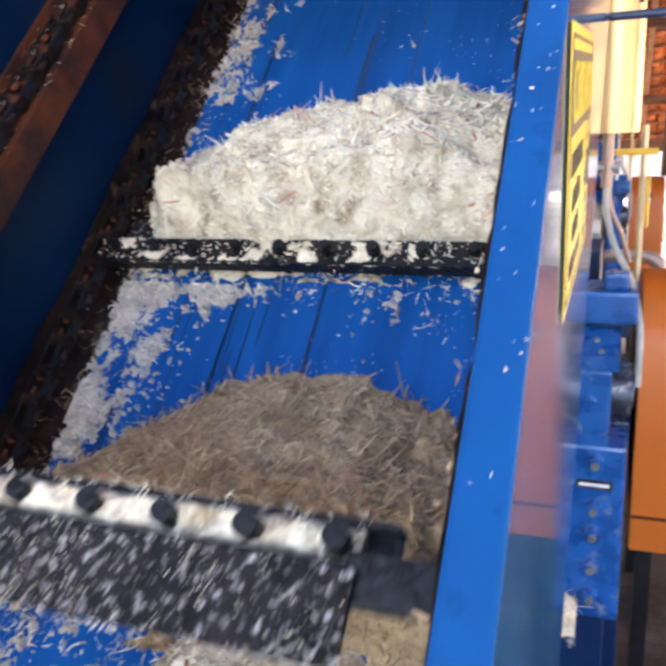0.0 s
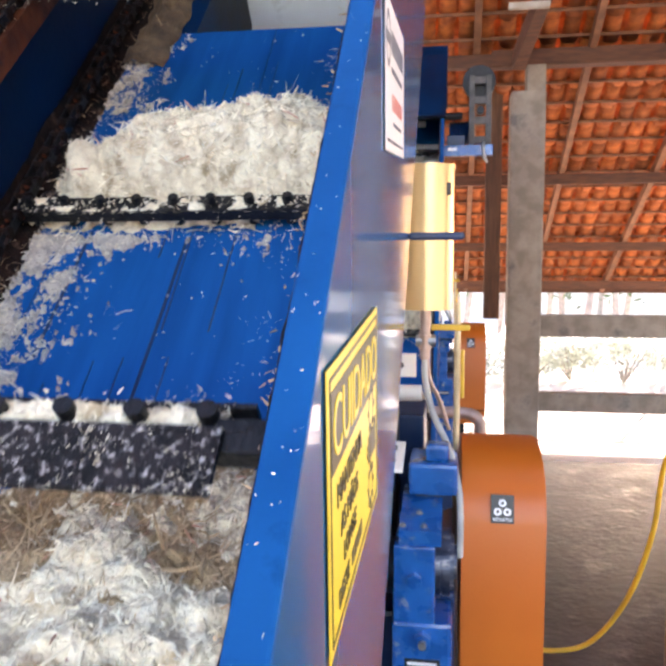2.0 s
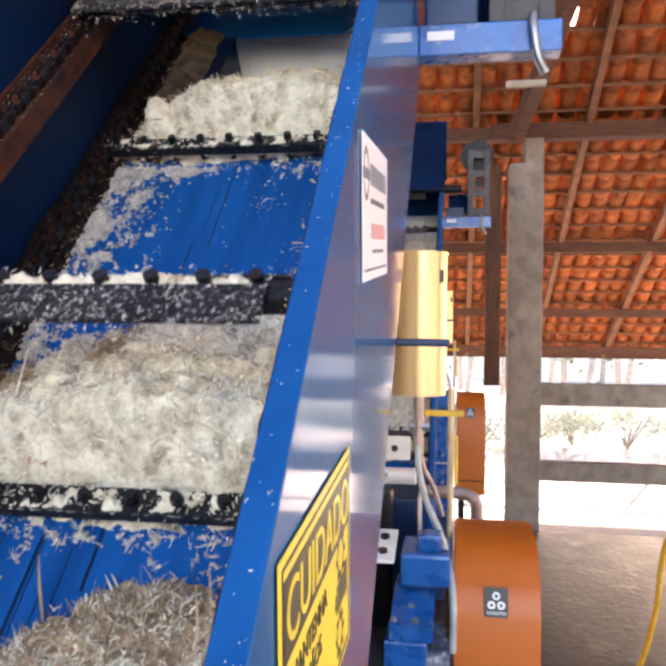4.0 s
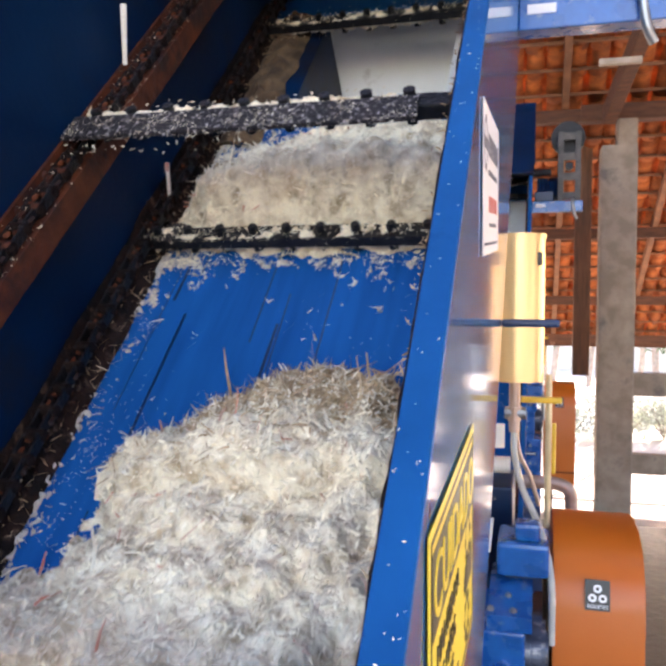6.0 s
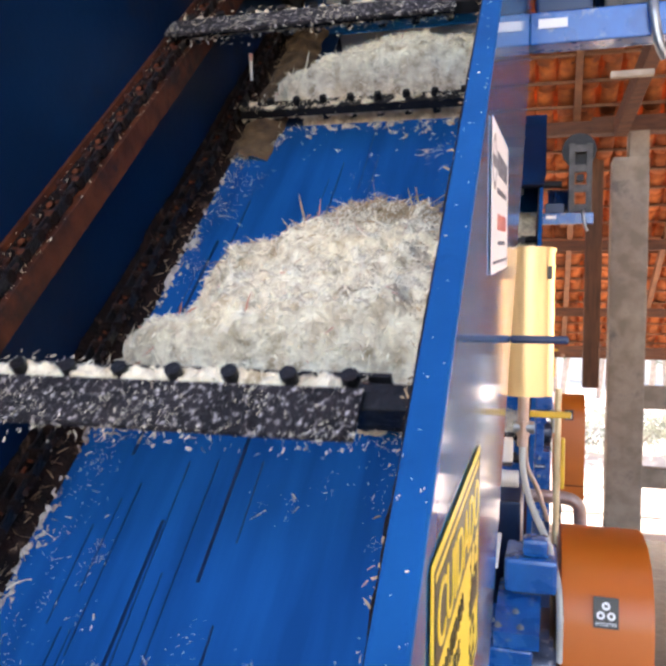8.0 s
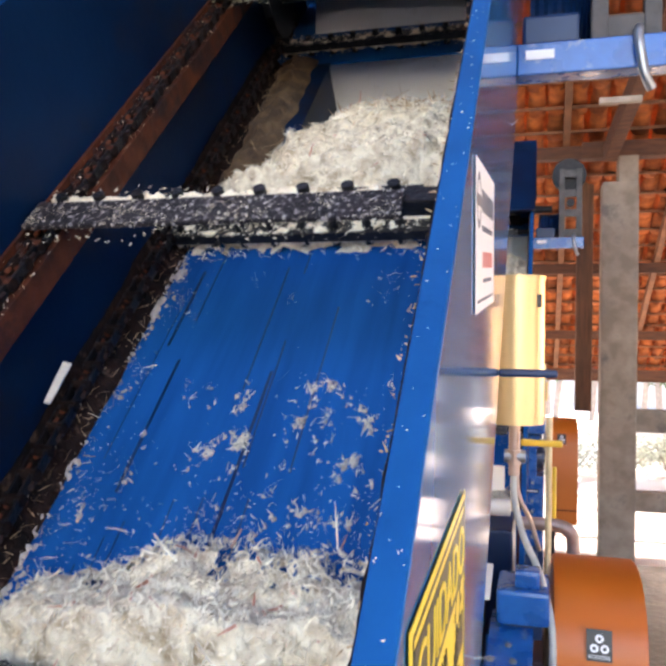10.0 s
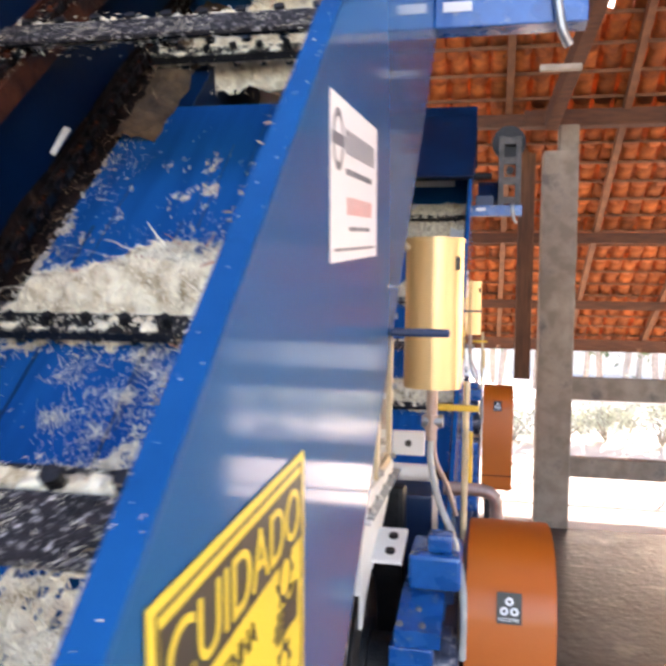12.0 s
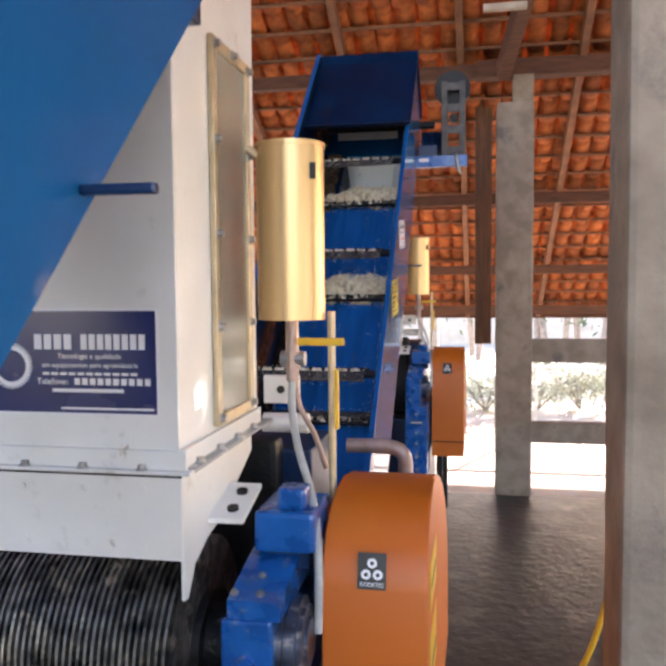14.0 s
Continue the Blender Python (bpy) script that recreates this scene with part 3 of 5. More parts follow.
    part("pulley", C((0.13, 2.49, 3.62), (0.13, 2.56, 3.62), 0.135, seg=30), BLACK, b, "black drive pulley")
    part("tag", B(-0.12, -0.045, 2.376, 2.379, 3.05, 3.075), PAPER, b)
    tubebm = bmesh.new()
    tube(tubebm, [(0.17, 2.40, 3.12), (0.165, 2.365, 3.08), (0.18, 2.365, 2.99), (0.20, 2.38, 2.95)], 0.013)
    part("cable", tubebm, STEEL, b)
    # rod under the side plate
    rod = bmesh.new()
    box(rod, XR, -0.042, 1.60, 1.616, 2.233, 2.247, bevel=0.005)
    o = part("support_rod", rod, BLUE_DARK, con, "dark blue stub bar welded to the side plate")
    o.matrix_local = SLOPE.inverted()
    # label
    lab = part("label", flat(0.318, 0.176), PAPER, con, "white vinyl maker's label with round mark")
    lab.matrix_local = to_slope(sticker_pose(1.252, 2.43, 5))
    ring_on("mark", lab, -0.118, 0.042, 0.033, 0.024, GREY_INK, 0.9)
    bar_on("mark_bar", lab, -0.118, 0.042, 0.07, 0.013, GREY_INK)
    for i in range(12):
        bar_on("line", lab, -0.07 + 0.0175 * i, 0.045, 0.0085, 0.027, GREY_INK)
    for i in range(16):
        bar_on("line", lab, -0.07 + 0.0115 * i, 0.012, 0.007, 0.007, GREY_INK)
    for i in range(9):
        bar_on("line", lab, -0.06 + 0.02 * i, -0.026, 0.0075, 0.020, RED_INK)
    for i in range(13):
        bar_on("line", lab, -0.05 + 0.0115 * i, -0.052, 0.007, 0.005, GREY_INK)
    for i in range(24):
        bar_on("line", lab, -0.135 + 0.0115 * i, -0.075, 0.007, 0.0035, GREY_INK)
    # warning sign
    sg = part("warning_sign", flat(0.325, 0.205), YELLOW, con, "yellow warning sign with black frame and lettering")
    sg.matrix_local = to_slope(sticker_pose(0.842, 2.042, 3.5))
    for x, y, w, h in ((0, 0.094, 0.305, 0.003), (0, -0.094, 0.305, 0.003), (-0.152, 0, 0.003, 0.188), (0.152, 0, 0.003, 0.188)):
        bar_on("frame_line", sg, x, y, w, h, INK)
    bar_on("header", sg, 0, 0.056, 0.296, 0.058, INK)
    words("lettering", "CUIDADO", 0.062, pose(0, 0.054, 0.0016), YELLOW, sg)
    words("lettering", "MANTENHA", 0.026, pose(-0.055, 0.004, 0.0011), INK, sg)
    words("lettering", "AS M\u00c3OS", 0.024, pose(-0.06, -0.024, 0.0011), INK, sg)
    words("lettering", "LONGE", 0.022, pose(-0.06, -0.050, 0.0011), INK, sg)
    words("lettering", "DESTE", 0.020, pose(-0.095, -0.076, 0.0011), INK, sg)
    for i in range(4):
        bar_on("line", sg, -0.045 + 0.018 * i, -0.076, 0.013, 0.013, INK)
    # pictogram: a flat hand caught between two gear wheels
    ring_on("gear", sg, 0.098, 0.010, 0.021, 0.015, INK)
    ring_on("gear", sg, 0.092, -0.066, 0.019, 0.013, INK)
    for k in range(8):
        a = 2 * math.pi * k / 8
        bar_on("gear_tooth", sg, 0.098 + 0.023 * math.cos(a), 0.010 + 0.023 * math.sin(a), 0.006, 0.006, INK)
        bar_on("gear_tooth", sg, 0.092 + 0.021 * math.cos(a), -0.066 + 0.021 * math.sin(a), 0.006, 0.006, INK)
    bar_on("palm", sg, 0.108, -0.026, 0.030, 0.026, INK)
    bar_on("cuff", sg, 0.130, -0.024, 0.014, 0.034, INK)
    for k, (y, w) in enumerate(((-0.036, 0.022), (-0.029, 0.030), (-0.022, 0.028), (-0.015, 0.020))):
        bar_on("finger", sg, 0.093 - w / 2, y, w, 0.0048, INK)
    # legs down to the floor
    for x in (XL - 0.03, XR - 0.05):
        for y in (0.35,):
            lg = part("leg", B(x - 0.025, x + 0.025, y - 0.025, y + 0.025, 0, 0.98), BLUE, con)
            lg.matrix_local = SLOPE.inverted()
    return con

near_conveyor = conveyor()
far_conveyor = copy_thing(near_conveyor, Matrix.Translation((0, SPACING, 0)) @ SLOPE)
# level feed trough behind the camera that the conveyor rises from
bm = bmesh.new()
box(bm, XL, XR, -2.4, -0.02, 0.60, 0.62)
box(bm, XL - 0.006, XL, -2.4, -0.02, 0.60, 0.95)
box(bm, XR, XR + 0.006, -2.4, -0.02, 0.60, 0.95)
for y in (-2.2, -0.4):
    for x in (XL, XR - 0.06):
        box(bm, x, x + 0.06, y, y + 0.06, 0, 0.60)
tagged(part("feed_trough", bm, BLUE), "blue level feed trough on short legs", "trough")
# ---- mill ----

def chute():
    ch = tagged(new("feed_chute"), "white painted steel mill feed chute", "chute", "mill feed chutes")
    ch.location = (0, CY0, 1.5)
    inv = Matrix.Translation((0, -CY0, -1.5))
    def put(name, bm, material, parent=ch, label="", smooth=False):
        o = part(name, bm, material, parent, label, smooth)
        if parent is ch:
            o.matrix_local = inv
        return o
    put("front_wall", B(CX0, CX1, CY0, CY0 + 0.008, 1.72, 2.80, bevel=0.002), WHITE)
    put("back_wall", B(CX0, CX1, CY1 - 0.008, CY1, 1.72, 3.3), WHITE)
    side = [(CY0 + 0.008, 1.72), (CY1 - 0.008, 1.72), (CY1 - 0.008, 3.3), (2.74, 3.22), (CY0 + 0.008, 2.79)]
    put("side_wall", prism(bmesh.new(), side, CX0, CX0 + 0.008), WHITE)
    sw = put("side_wall", prism(bmesh.new(), side, CX1 - 0.008, CX1), WHITE)
    # inspection window on the side
    fr = bmesh.new()
    y0, y1, z0, z1, w = 2.505, 2.80, 1.775, 2.72, 0.028
    x0, x1 = CX1 + 0.001, CX1 + 0.016
    box(fr, x0, x1, y0, y0 + w, z0, z1, bevel=0.003)
    box(fr, x0, x1, y1 - w, y1, z0, z1, bevel=0.003)
    box(fr, x0, x1, y0 + w, y1 - w, z0, z0 + w, bevel=0.003)
    box(fr, x0, x1, y0 + w, y1 - w, z1 - w, z1, bevel=0.003)
    win = part("window_frame", fr, BRASS, sw, "pale gold bolted window frame")
    part("pane", B(CX1 + 0.003, CX1 + 0.008, y0 + w, y1 - w, z0 + w, z1 - w), ACRYLIC, sw, "smoky acrylic pane")
    for k in range(5):
        z = z0 + 0.02 + (z1 - z0 - 0.04) * k / 4
        for y in (y0 + 0.014, y1 - 0.014):
            bb = bmesh.new()
            bolt(bb, (x1, y, z), (1, 0, 0), 0.009, 0.014)
            part("bolt", bb, STEEL, sw)
    bb = bmesh.new()
    bolt(bb, (x1, (y0 + y1) / 2, z1 - 0.014), (1, 0, 0), 0.009, 0.014)
    part("bolt", bb, STEEL, sw)
    # bolted flange
    f = put("flange", B(CX0 - 0.2, CX1 + 0.035, CY0 - 0.03, CY0 + 0.001, 1.715, 1.723, bevel=0.002), WHITE)
    f2 = put("flange", B(CX1, CX1 + 0.035, CY0 + 0.001, CY1 + 0.05, 1.715, 1.723, bevel=0.002), HOSE)
    put("edge_strip", B(CX0 - 0.02, CX1 + 0.02, CY0 - 0.012, CY0 - 0.002, 1.723, 1.765, bevel=0.002), WHITE)
    put("edge_strip", B(CX1 + 0.002, CX1 + 0.012, CY0, CY1, 1.723, 1.765, bevel=0.002), WHITE)
    for x in (-0.66, -0.52, -0.38):
        for p, way, r, h_ in (((x, CY0 - 0.016, 1.723), (0, 0, 1), 0.009, 0.012), ((x, CY0 - 0.02, 1.680), (0, -1, 0), 0.008, 0.010), ((x, CY0 - 0.02, 1.555), (0, -1, 0), 0.008, 0.006)):
            bb = bmesh.new()
            bolt(bb, p, way, r, h_)
            part("bolt", bb, WHITE if way[1] else STEEL, f)
    for y in (2.36, 2.5, 2.64, 2.78):
        bb = bmesh.new()
        bolt(bb, (CX1 + 0.02, y, 1.723), (0, 0, 1), 0.009)
        part("bolt", bb, STEEL, f2)
    # skirt below
    put("skirt_front", B(CX0 - 0.2, CX1 + 0.012, CY0 - 0.02, CY0 - 0.012, 1.525, 1.715, bevel=0.002), WHITE)
    sk = [(CY0 - 0.012, 1.715), (CY1 - 0.1, 1.715), (CY1 - 0.1, 1.66), (2.64, 1.60), (2.52, 1.545), (2.42, 1.53), (2.335, 1.495), (CY0 + 0.01, 1.435), (CY0 - 0.012, 1.435)]
    put("skirt_side", prism(bmesh.new(), sk, CX1 + 0.004, CX1 + 0.012), WHITE)
    put("hanger", B(CX1 - 0.01, CX1 + 0.07, CY0 - 0.06, CY0 + 0.0, 2.66, 2.76, bevel=0.006), BLUE_DARK)
    lug = bmesh.new()
    prism(lug, [(2.425, 1.562), (2.585, 1.606), (2.585, 1.618), (2.425, 1.574)], CX1 + 0.012, CX1 + 0.097)
    lg = put("lug", lug, WHITE, label="white bolted mounting lug")
    for y, z in ((2.465, 1.583), (2.54, 1.604)):
        bb = C((CX1 + 0.06, y, z), (CX1 + 0.06, y - 0.002, z + 0.009), 0.014, seg=14)
        part("bolt", bb, BLACK, lg)
    put("joint", B(CX0 - 0.02, CX1 + 0.0125, CY0 - 0.0212, CY0 - 0.0196, 1.7085, 1.7135), INK, label="dark open joint under the flange")
    put("sticker_edge", B(-0.740, -0.343, CY0 - 0.0007, CY0 - 0.0001, 1.837, 2.073), PAPER)
    # maker's sticker on the front
    st = put("sticker", B(-0.735, -0.348, CY0 - 0.001, CY0 - 0.0002, 1.842, 2.068), NAVY, label="navy sticker with white writing and gear mark")
    def line(x, z, w, h, material=PAPER):
        part("line", B(x - w / 2, x + w / 2, CY0 - 0.0018, CY0 - 0.0011, z - h / 2, z + h / 2), material, st)
    for i in range(4):
        line(-0.628 + 0.024 * i, 2.000, 0.018, 0.034)
    for i in range(8):
        line(-0.517 + 0.0195 * i, 2.000, 0.0145, 0.034)
    def text(t, x, z, size):
        words("lettering", t, size, pose(x, CY0 - 0.0012, z, 90), PAPER, st)
    text("Tecnologia e qualidade", -0.505, 1.968, 0.0165)
    text("em equipamentos para agroind\u00fastria", -0.505, 1.948, 0.0155)
    for i in range(11):
        line(-0.61 + 0.021 * i, 1.929, 0.016, 0.006)
    text("Telefone:", -0.595, 1.911, 0.020)
    for i in range(10):
        line(-0.535 + 0.0185 * i, 1.912, 0.013, 0.015)
    line(-0.51, 1.892, 0.17, 0.008)
    line(-0.465, 1.852, 0.22, 0.005)
    g = bmesh.new()
    n = 40
    for k in range(n):
        a0, a1 = 2 * math.pi * k / n, 2 * math.pi * (k + 0.55) / n
        cx, cz = -0.695, 1.945
        for r0, r1, e in ((0.036, 0.046, 2 * math.pi * (k + 1) / n), (0.046, 0.052, a1)):
            q = [g.verts.new((cx + r * math.cos(a), CY0 - 0.0018, cz + r * math.sin(a))) for r, a in ((r0, a0), (r1, a0), (r1, e), (r0, e))]
            g.faces.new(q)
    part("gear_mark", g, PAPER, st)
    return ch

def roller(z=1.265, r=0.245):
    bm = bmesh.new()
    x, prof = CX0 - 0.19, []
    while x < CX1 - 0.012:
        prof += [(x, r), (x + 0.006, r), (x + 0.0095, r - 0.022), (x + 0.0125, r - 0.022)]
        x += 0.0165
    prof = [(CX0 - 0.19, 0.08)] + prof + [(x, r), (x, 0.08)]
    seg = 64
    rings = [[bm.verts.new((px, q * math.cos(2 * math.pi * k / seg), q * math.sin(2 * math.pi * k / seg))) for k in range(seg)] for px, q in prof]
    for a, b in zip(rings, rings[1:]):
        for k in range(seg):
            j = (k + 1) % seg
            bm.faces.new((a[k], b[k], b[j], a[j]))
    bmesh.ops.recalc_face_normals(bm, faces=bm.faces)
    ob = new("mill_roller")
    part("shell", bm, ROLLER, ob, "grooved steel roller shell with fibre in grooves")
    part("end_collar", C((x, 0, 0), (x + 0.02, 0, 0), 0.12, seg=40), BLACK, ob)
    part("shaft", C((CX0 - 0.26, 0, 0), (-0.10, 0, 0), 0.084, seg=40), BLACK, ob)
    ob.matrix_world = Matrix.Translation((0, 2.46, z))
    return tagged(ob, "black grooved steel mill roller with fibre in grooves", "roller")

def housing():
    """Blue bearing housings stacked on the mill cheek."""
    h = tagged(new("bearing_housing"), "blue cast bearing housing with bolted caps", "machine", "mill housings")
    h.location = (-0.13, 2.5, 0)
    inv = Matrix.Translation((0.13, -2.5, 0))
    def put(name, bm, material, label="", smooth=False, parent=h):
        o = part(name, bm, material, parent, label, smooth)
        if parent is h:
            o.matrix_local = inv
        return o
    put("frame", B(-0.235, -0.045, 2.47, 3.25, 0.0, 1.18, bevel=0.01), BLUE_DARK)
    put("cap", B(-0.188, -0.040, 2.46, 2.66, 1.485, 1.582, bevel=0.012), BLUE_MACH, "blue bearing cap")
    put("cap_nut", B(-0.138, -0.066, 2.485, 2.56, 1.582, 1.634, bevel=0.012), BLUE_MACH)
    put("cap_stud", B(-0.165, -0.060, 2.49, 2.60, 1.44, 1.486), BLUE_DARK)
    sl = bmesh.new()
    prism(sl, [(2.305, 1.43), (2.305, 1.388), (2.62, 1.388), (2.62, 1.47), (2.50, 1.475)], -0.205, -0.085)
    put("sloped_housing", sl, BLUE_MACH, "grimy sloped blue housing")
    fb = put("front_block", B(-0.220, -0.102, 2.30, 2.48, 0.60, 1.388, bevel=0.008), BLUE_MACH, "tall blue front block with nuts")
    part("nut", C((-0.160, 2.30, 1.29), (-0.160, 2.278, 1.29), 0.022, seg=6), BLUE_MACH, fb)
    lb = put("lower_block", B(-0.222, -0.052, 2.296, 2.47, 0.60, 1.165, bevel=0.012), BLUE_MACH, "shiny blue lower block with nuts")
    for z in (1.115, 0.97, 0.885, 0.78, 0.68):
        part("nut", C((-0.135, 2.296, z), (-0.135, 2.272, z), 0.026, seg=6), BLUE_MACH, lb)
        part("stud", C((-0.135, 2.274, z), (-0.135, 2.258, z), 0.012, seg=10), STEEL, lb)
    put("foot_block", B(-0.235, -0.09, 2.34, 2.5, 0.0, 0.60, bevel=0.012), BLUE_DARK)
    b = put("name_plate", B(-0.186, -0.086, 2.2935, 2.2955, 1.030, 1.058), INK)
    part("line", B(-0.178, -0.094, 2.2925, 2.2933, 1.039, 1.049), PAPER, b)
    hub = bmesh.new()
    for x0, x1, rr in ((-0.115, -0.088, 0.104), (-0.088, -0.082, 0.092), (-0.082, -0.060, 0.098), (-0.060, -0.048, 0.080), (-0.048, -0.040, 0.050)):
        cyl(hub, (x0, 2.42, 1.300), (x1, 2.42, 1.300), rr, seg=36)
    hb = put("bearing_hub", hub, GRIMY, "grimy blue-grey stepped bearing hub")
    for k in range(8):
        a = 2 * math.pi * k / 8
        bb = bmesh.new()
        bolt(bb, (-0.060, 2.42 + 0.066 * math.cos(a), 1.300 + 0.066 * math.sin(a)), (1, 0, 0), 0.007, 0.009)
        part("bolt", bb, STEEL, hb)
    for x, y, z in ((-0.195, 2.33, 1.44), (-0.135, 2.33, 1.44), (-0.15, 2.40, 1.455), (-0.12, 2.52, 1.478)):
        bb = bmesh.new()
        bolt(bb, (x, y, z - 0.004), (0, -0.2, 0.97), 0.007, 0.009)
        put("bolt", bb, STEEL)
    return h

def guard():
    """Orange sheet guard over the pinions."""
    out = [(2.485, 0.745)]
    out += [(2.478, 1.0), (2.478, 1.40), (2.495, 1.46), (2.53, 1.515), (2.59, 1.560), (2.68, 1.588), (2.79, 1.596), (2.92, 1.575)]
    out += [(3.08, 1.53), (3.26, 1.46), (3.46, 1.35), (3.60, 1.22), (3.68, 1.05), (3.70, 0.745)]
    bm = prism(bmesh.new(), out, -0.028, 0.222)
    bmesh.ops.bevel(bm, geom=[e for e in bm.edges if abs(e.verts[0].co.x - e.verts[1].co.x) < 1e-5], offset=0.004, segments=2, affect="EDGES")
    g = tagged(part("gear_guard", bm, ORANGE, smooth=True), "bright orange sheet-metal gear guard with round top", "guard", "gear guards")
    part("seam", B(-0.030, 0.224, 2.474, 2.482, 0.86, 0.868), RUST, g)
    lg = part("logo_plate", B(-0.034, 0.034, 0.0, 0.0012, -0.042, 0.042), INK, g, "black square plate with three white gear rings")
    lg.matrix_local = Matrix.Translation((0.093, 2.4815, 1.447)) @ pose(0, 0, 0, -14)
    for x, z in ((0, 0.018), (-0.014, -0.008), (0.014, -0.008)):
        bm = bmesh.new()
        n = 20
        a = [bm.verts.new((x + 0.0115 * math.cos(2 * math.pi * k / n), -0.0006, z + 0.0115 * math.sin(2 * math.pi * k / n))) for k in range(n)]
        b = [bm.verts.new((x + 0.005 * math.cos(2 * math.pi * k / n), -0.0006, z + 0.005 * math.sin(2 * math.pi * k / n))) for k in range(n)]
        for k in range(n):
            bm.faces.new((a[k], a[(k + 1) % n], b[(k + 1) % n], b[k]))
        part("ring", bm, PAPER, lg)
    words("lettering", "RODETES", 0.0135, pose(0, -0.0006, -0.031, 90), PAPER, lg)
    for z0, z1 in ((1.30, 1.42), (1.08, 1.24)):
        s = part("side_sticker", B(0.2222, 0.2232, 2.60, 2.86, z0, z1), YELLOW, g, "yellow warning sticker on the side")
        part("line", B(0.2233, 0.2238, 2.63, 2.83, z0 + 0.05, z0 + 0.065), INK, s)
    for y in (2.6, 3.6):
        part("leg", B(0.0, 0.05, y, y + 0.05, 0.0, 0.75), BLACK, g)
    return g

def tank():
    """Gold oil tank on its stand with valve and hoses."""
    cx, cy = -0.150, 2.712
    t = tagged(new("oil_tank"), "gold cylindrical oil tank with yellow valve lever", "tank", "oil tanks")
    t.location = (cx, cy, 1.6)
    inv = Matrix.Translation((-cx, -cy, -1.6))
    def put(name, bm, material, label="", smooth=False):
        o = part(name, bm, material, t, label, smooth)
        o.matrix_local = inv
        return o
    bm = C((cx, cy, 2.030), (cx, cy, 2.482), 0.089, seg=64)
    b = put("body", bm, GOLD, "gold satin metal cylinder", True)
    lid = bmesh.new()
    cyl(lid, (cx, cy, 2.476), (cx, cy, 2.488), 0.092, seg=64)
    put("lid", lid, GOLD, smooth=True)
    part("vent", C((cx - 0.078, cy - 0.045, 2.455), (cx - 0.100, cy - 0.058, 2.472), 0.012, seg=12), BRASS, b)
    part("gauge_mark", B(cx + 0.066, cx + 0.080, cy - 0.062, cy - 0.050, 2.39, 2.43), INK, b)
    put("fitting", cyl(cyl(cyl(bmesh.new(), (cx, cy, 1.94), (cx, cy, 2.030), 0.017), (cx, cy, 1.90), (cx, cy, 1.945), 0.024, seg=6), (cx, cy, 1.865), (cx, cy, 1.905), 0.017), COPPER, "pinkish brass pipe fitting", True)
    put("valve_body", cyl(bmesh.new(), (cx - 0.03, cy, 1.925), (cx + 0.035, cy, 1.925), 0.02, seg=12), STEEL)
    put("lever", B(cx + 0.02, cx + 0.145, cy - 0.03, cy - 0.012, 1.962, 1.982, bevel=0.005), YELLOW_PLASTIC, "yellow valve lever")
    put("stand_pole", cyl(bmesh.new(), (-0.045, cy + 0.01, 1.2), (-0.045, cy + 0.01, 2.05), 0.010), BRASS, "pale gold stand pole")
    put("hose", tube(bmesh.new(), [(cx, cy, 1.88), (cx + 0.002, cy - 0.02, 1.80), (cx + 0.030, cy - 0.07, 1.70), (cx + 0.085, cy - 0.16, 1.60), (cx + 0.116, cy - 0.235, 1.48), (cx + 0.118, cy - 0.255, 1.30)], 0.0105), HOSE, "clear grey hose", True)
    put("hose", tube(bmesh.new(), [(cx + 0.005, cy, 1.90), (cx + 0.015, cy + 0.01, 1.80), (cx + 0.05, cy + 0.03, 1.72), (cx + 0.08, cy + 0.05, 1.62)], 0.0075), COPPER, smooth=True)
    put("sleeve", B(-0.034, -0.022, cy - 0.02, cy - 0.006, 1.74, 1.90, bevel=0.005), YELLOW_PLASTIC)
    return t

def cheek():
    """White mill headstock parts behind the housing."""
    m = tagged(new("mill_cheek"), "white steel mill cheek with drilled bracket", "machine", "mill cheeks")
    m.location = (-0.3, 3.0, 0)
    inv = Matrix.Translation((0.3, -3.0, 0))
    def put(name, bm, material, label=""):
        o = part(name, bm, material, m, label)
        o.matrix_local = inv
        return o
    put("bracket", B(-0.30, -0.19, 2.95, 2.97, 1.765, 1.850, bevel=0.004), WHITE)
    put("bracket_hole", C((-0.245, 2.949, 1.808), (-0.245, 2.944, 1.808), 0.012, seg=16), INK)
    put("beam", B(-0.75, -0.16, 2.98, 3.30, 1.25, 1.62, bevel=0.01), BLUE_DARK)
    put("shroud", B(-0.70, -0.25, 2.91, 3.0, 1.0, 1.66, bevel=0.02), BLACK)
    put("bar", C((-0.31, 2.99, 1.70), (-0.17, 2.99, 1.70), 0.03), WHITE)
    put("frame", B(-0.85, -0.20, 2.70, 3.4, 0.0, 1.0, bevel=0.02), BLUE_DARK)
    return m

near = [chute(), housing(), guard(), tank(), cheek()]
mill_roller = roller()
for ob in near:
    copy_thing(ob, Matrix.Translation((0, SPACING, 0)) @ ob.matrix_basis)
bm = tube(bmesh.new(), [(-0.16, 3.62, 1.50), (-0.01, 3.62, 1.50), (0.05, 3.62, 1.478), (0.066, 3.62, 1.41), (0.066, 3.62, 1.1)], 0.028, 16)
tagged(part("drain_pipe", bm, COPPER, smooth=True), "dull brown bent drain pipe behind the orange guard", "pipe")
bm = tube(bmesh.new(), [(0.83, 2.85, 2.0), (0.86, 3.3, 1.66), (0.84, 3.58, 1.31), (0.81, 3.6, 1.01), (0.72, 3.6, 0.71), (0.57, 3.6, 0.49), (0.40, 3.6, 0.43), (0.21, 3.6, 0.45)], 0.011)
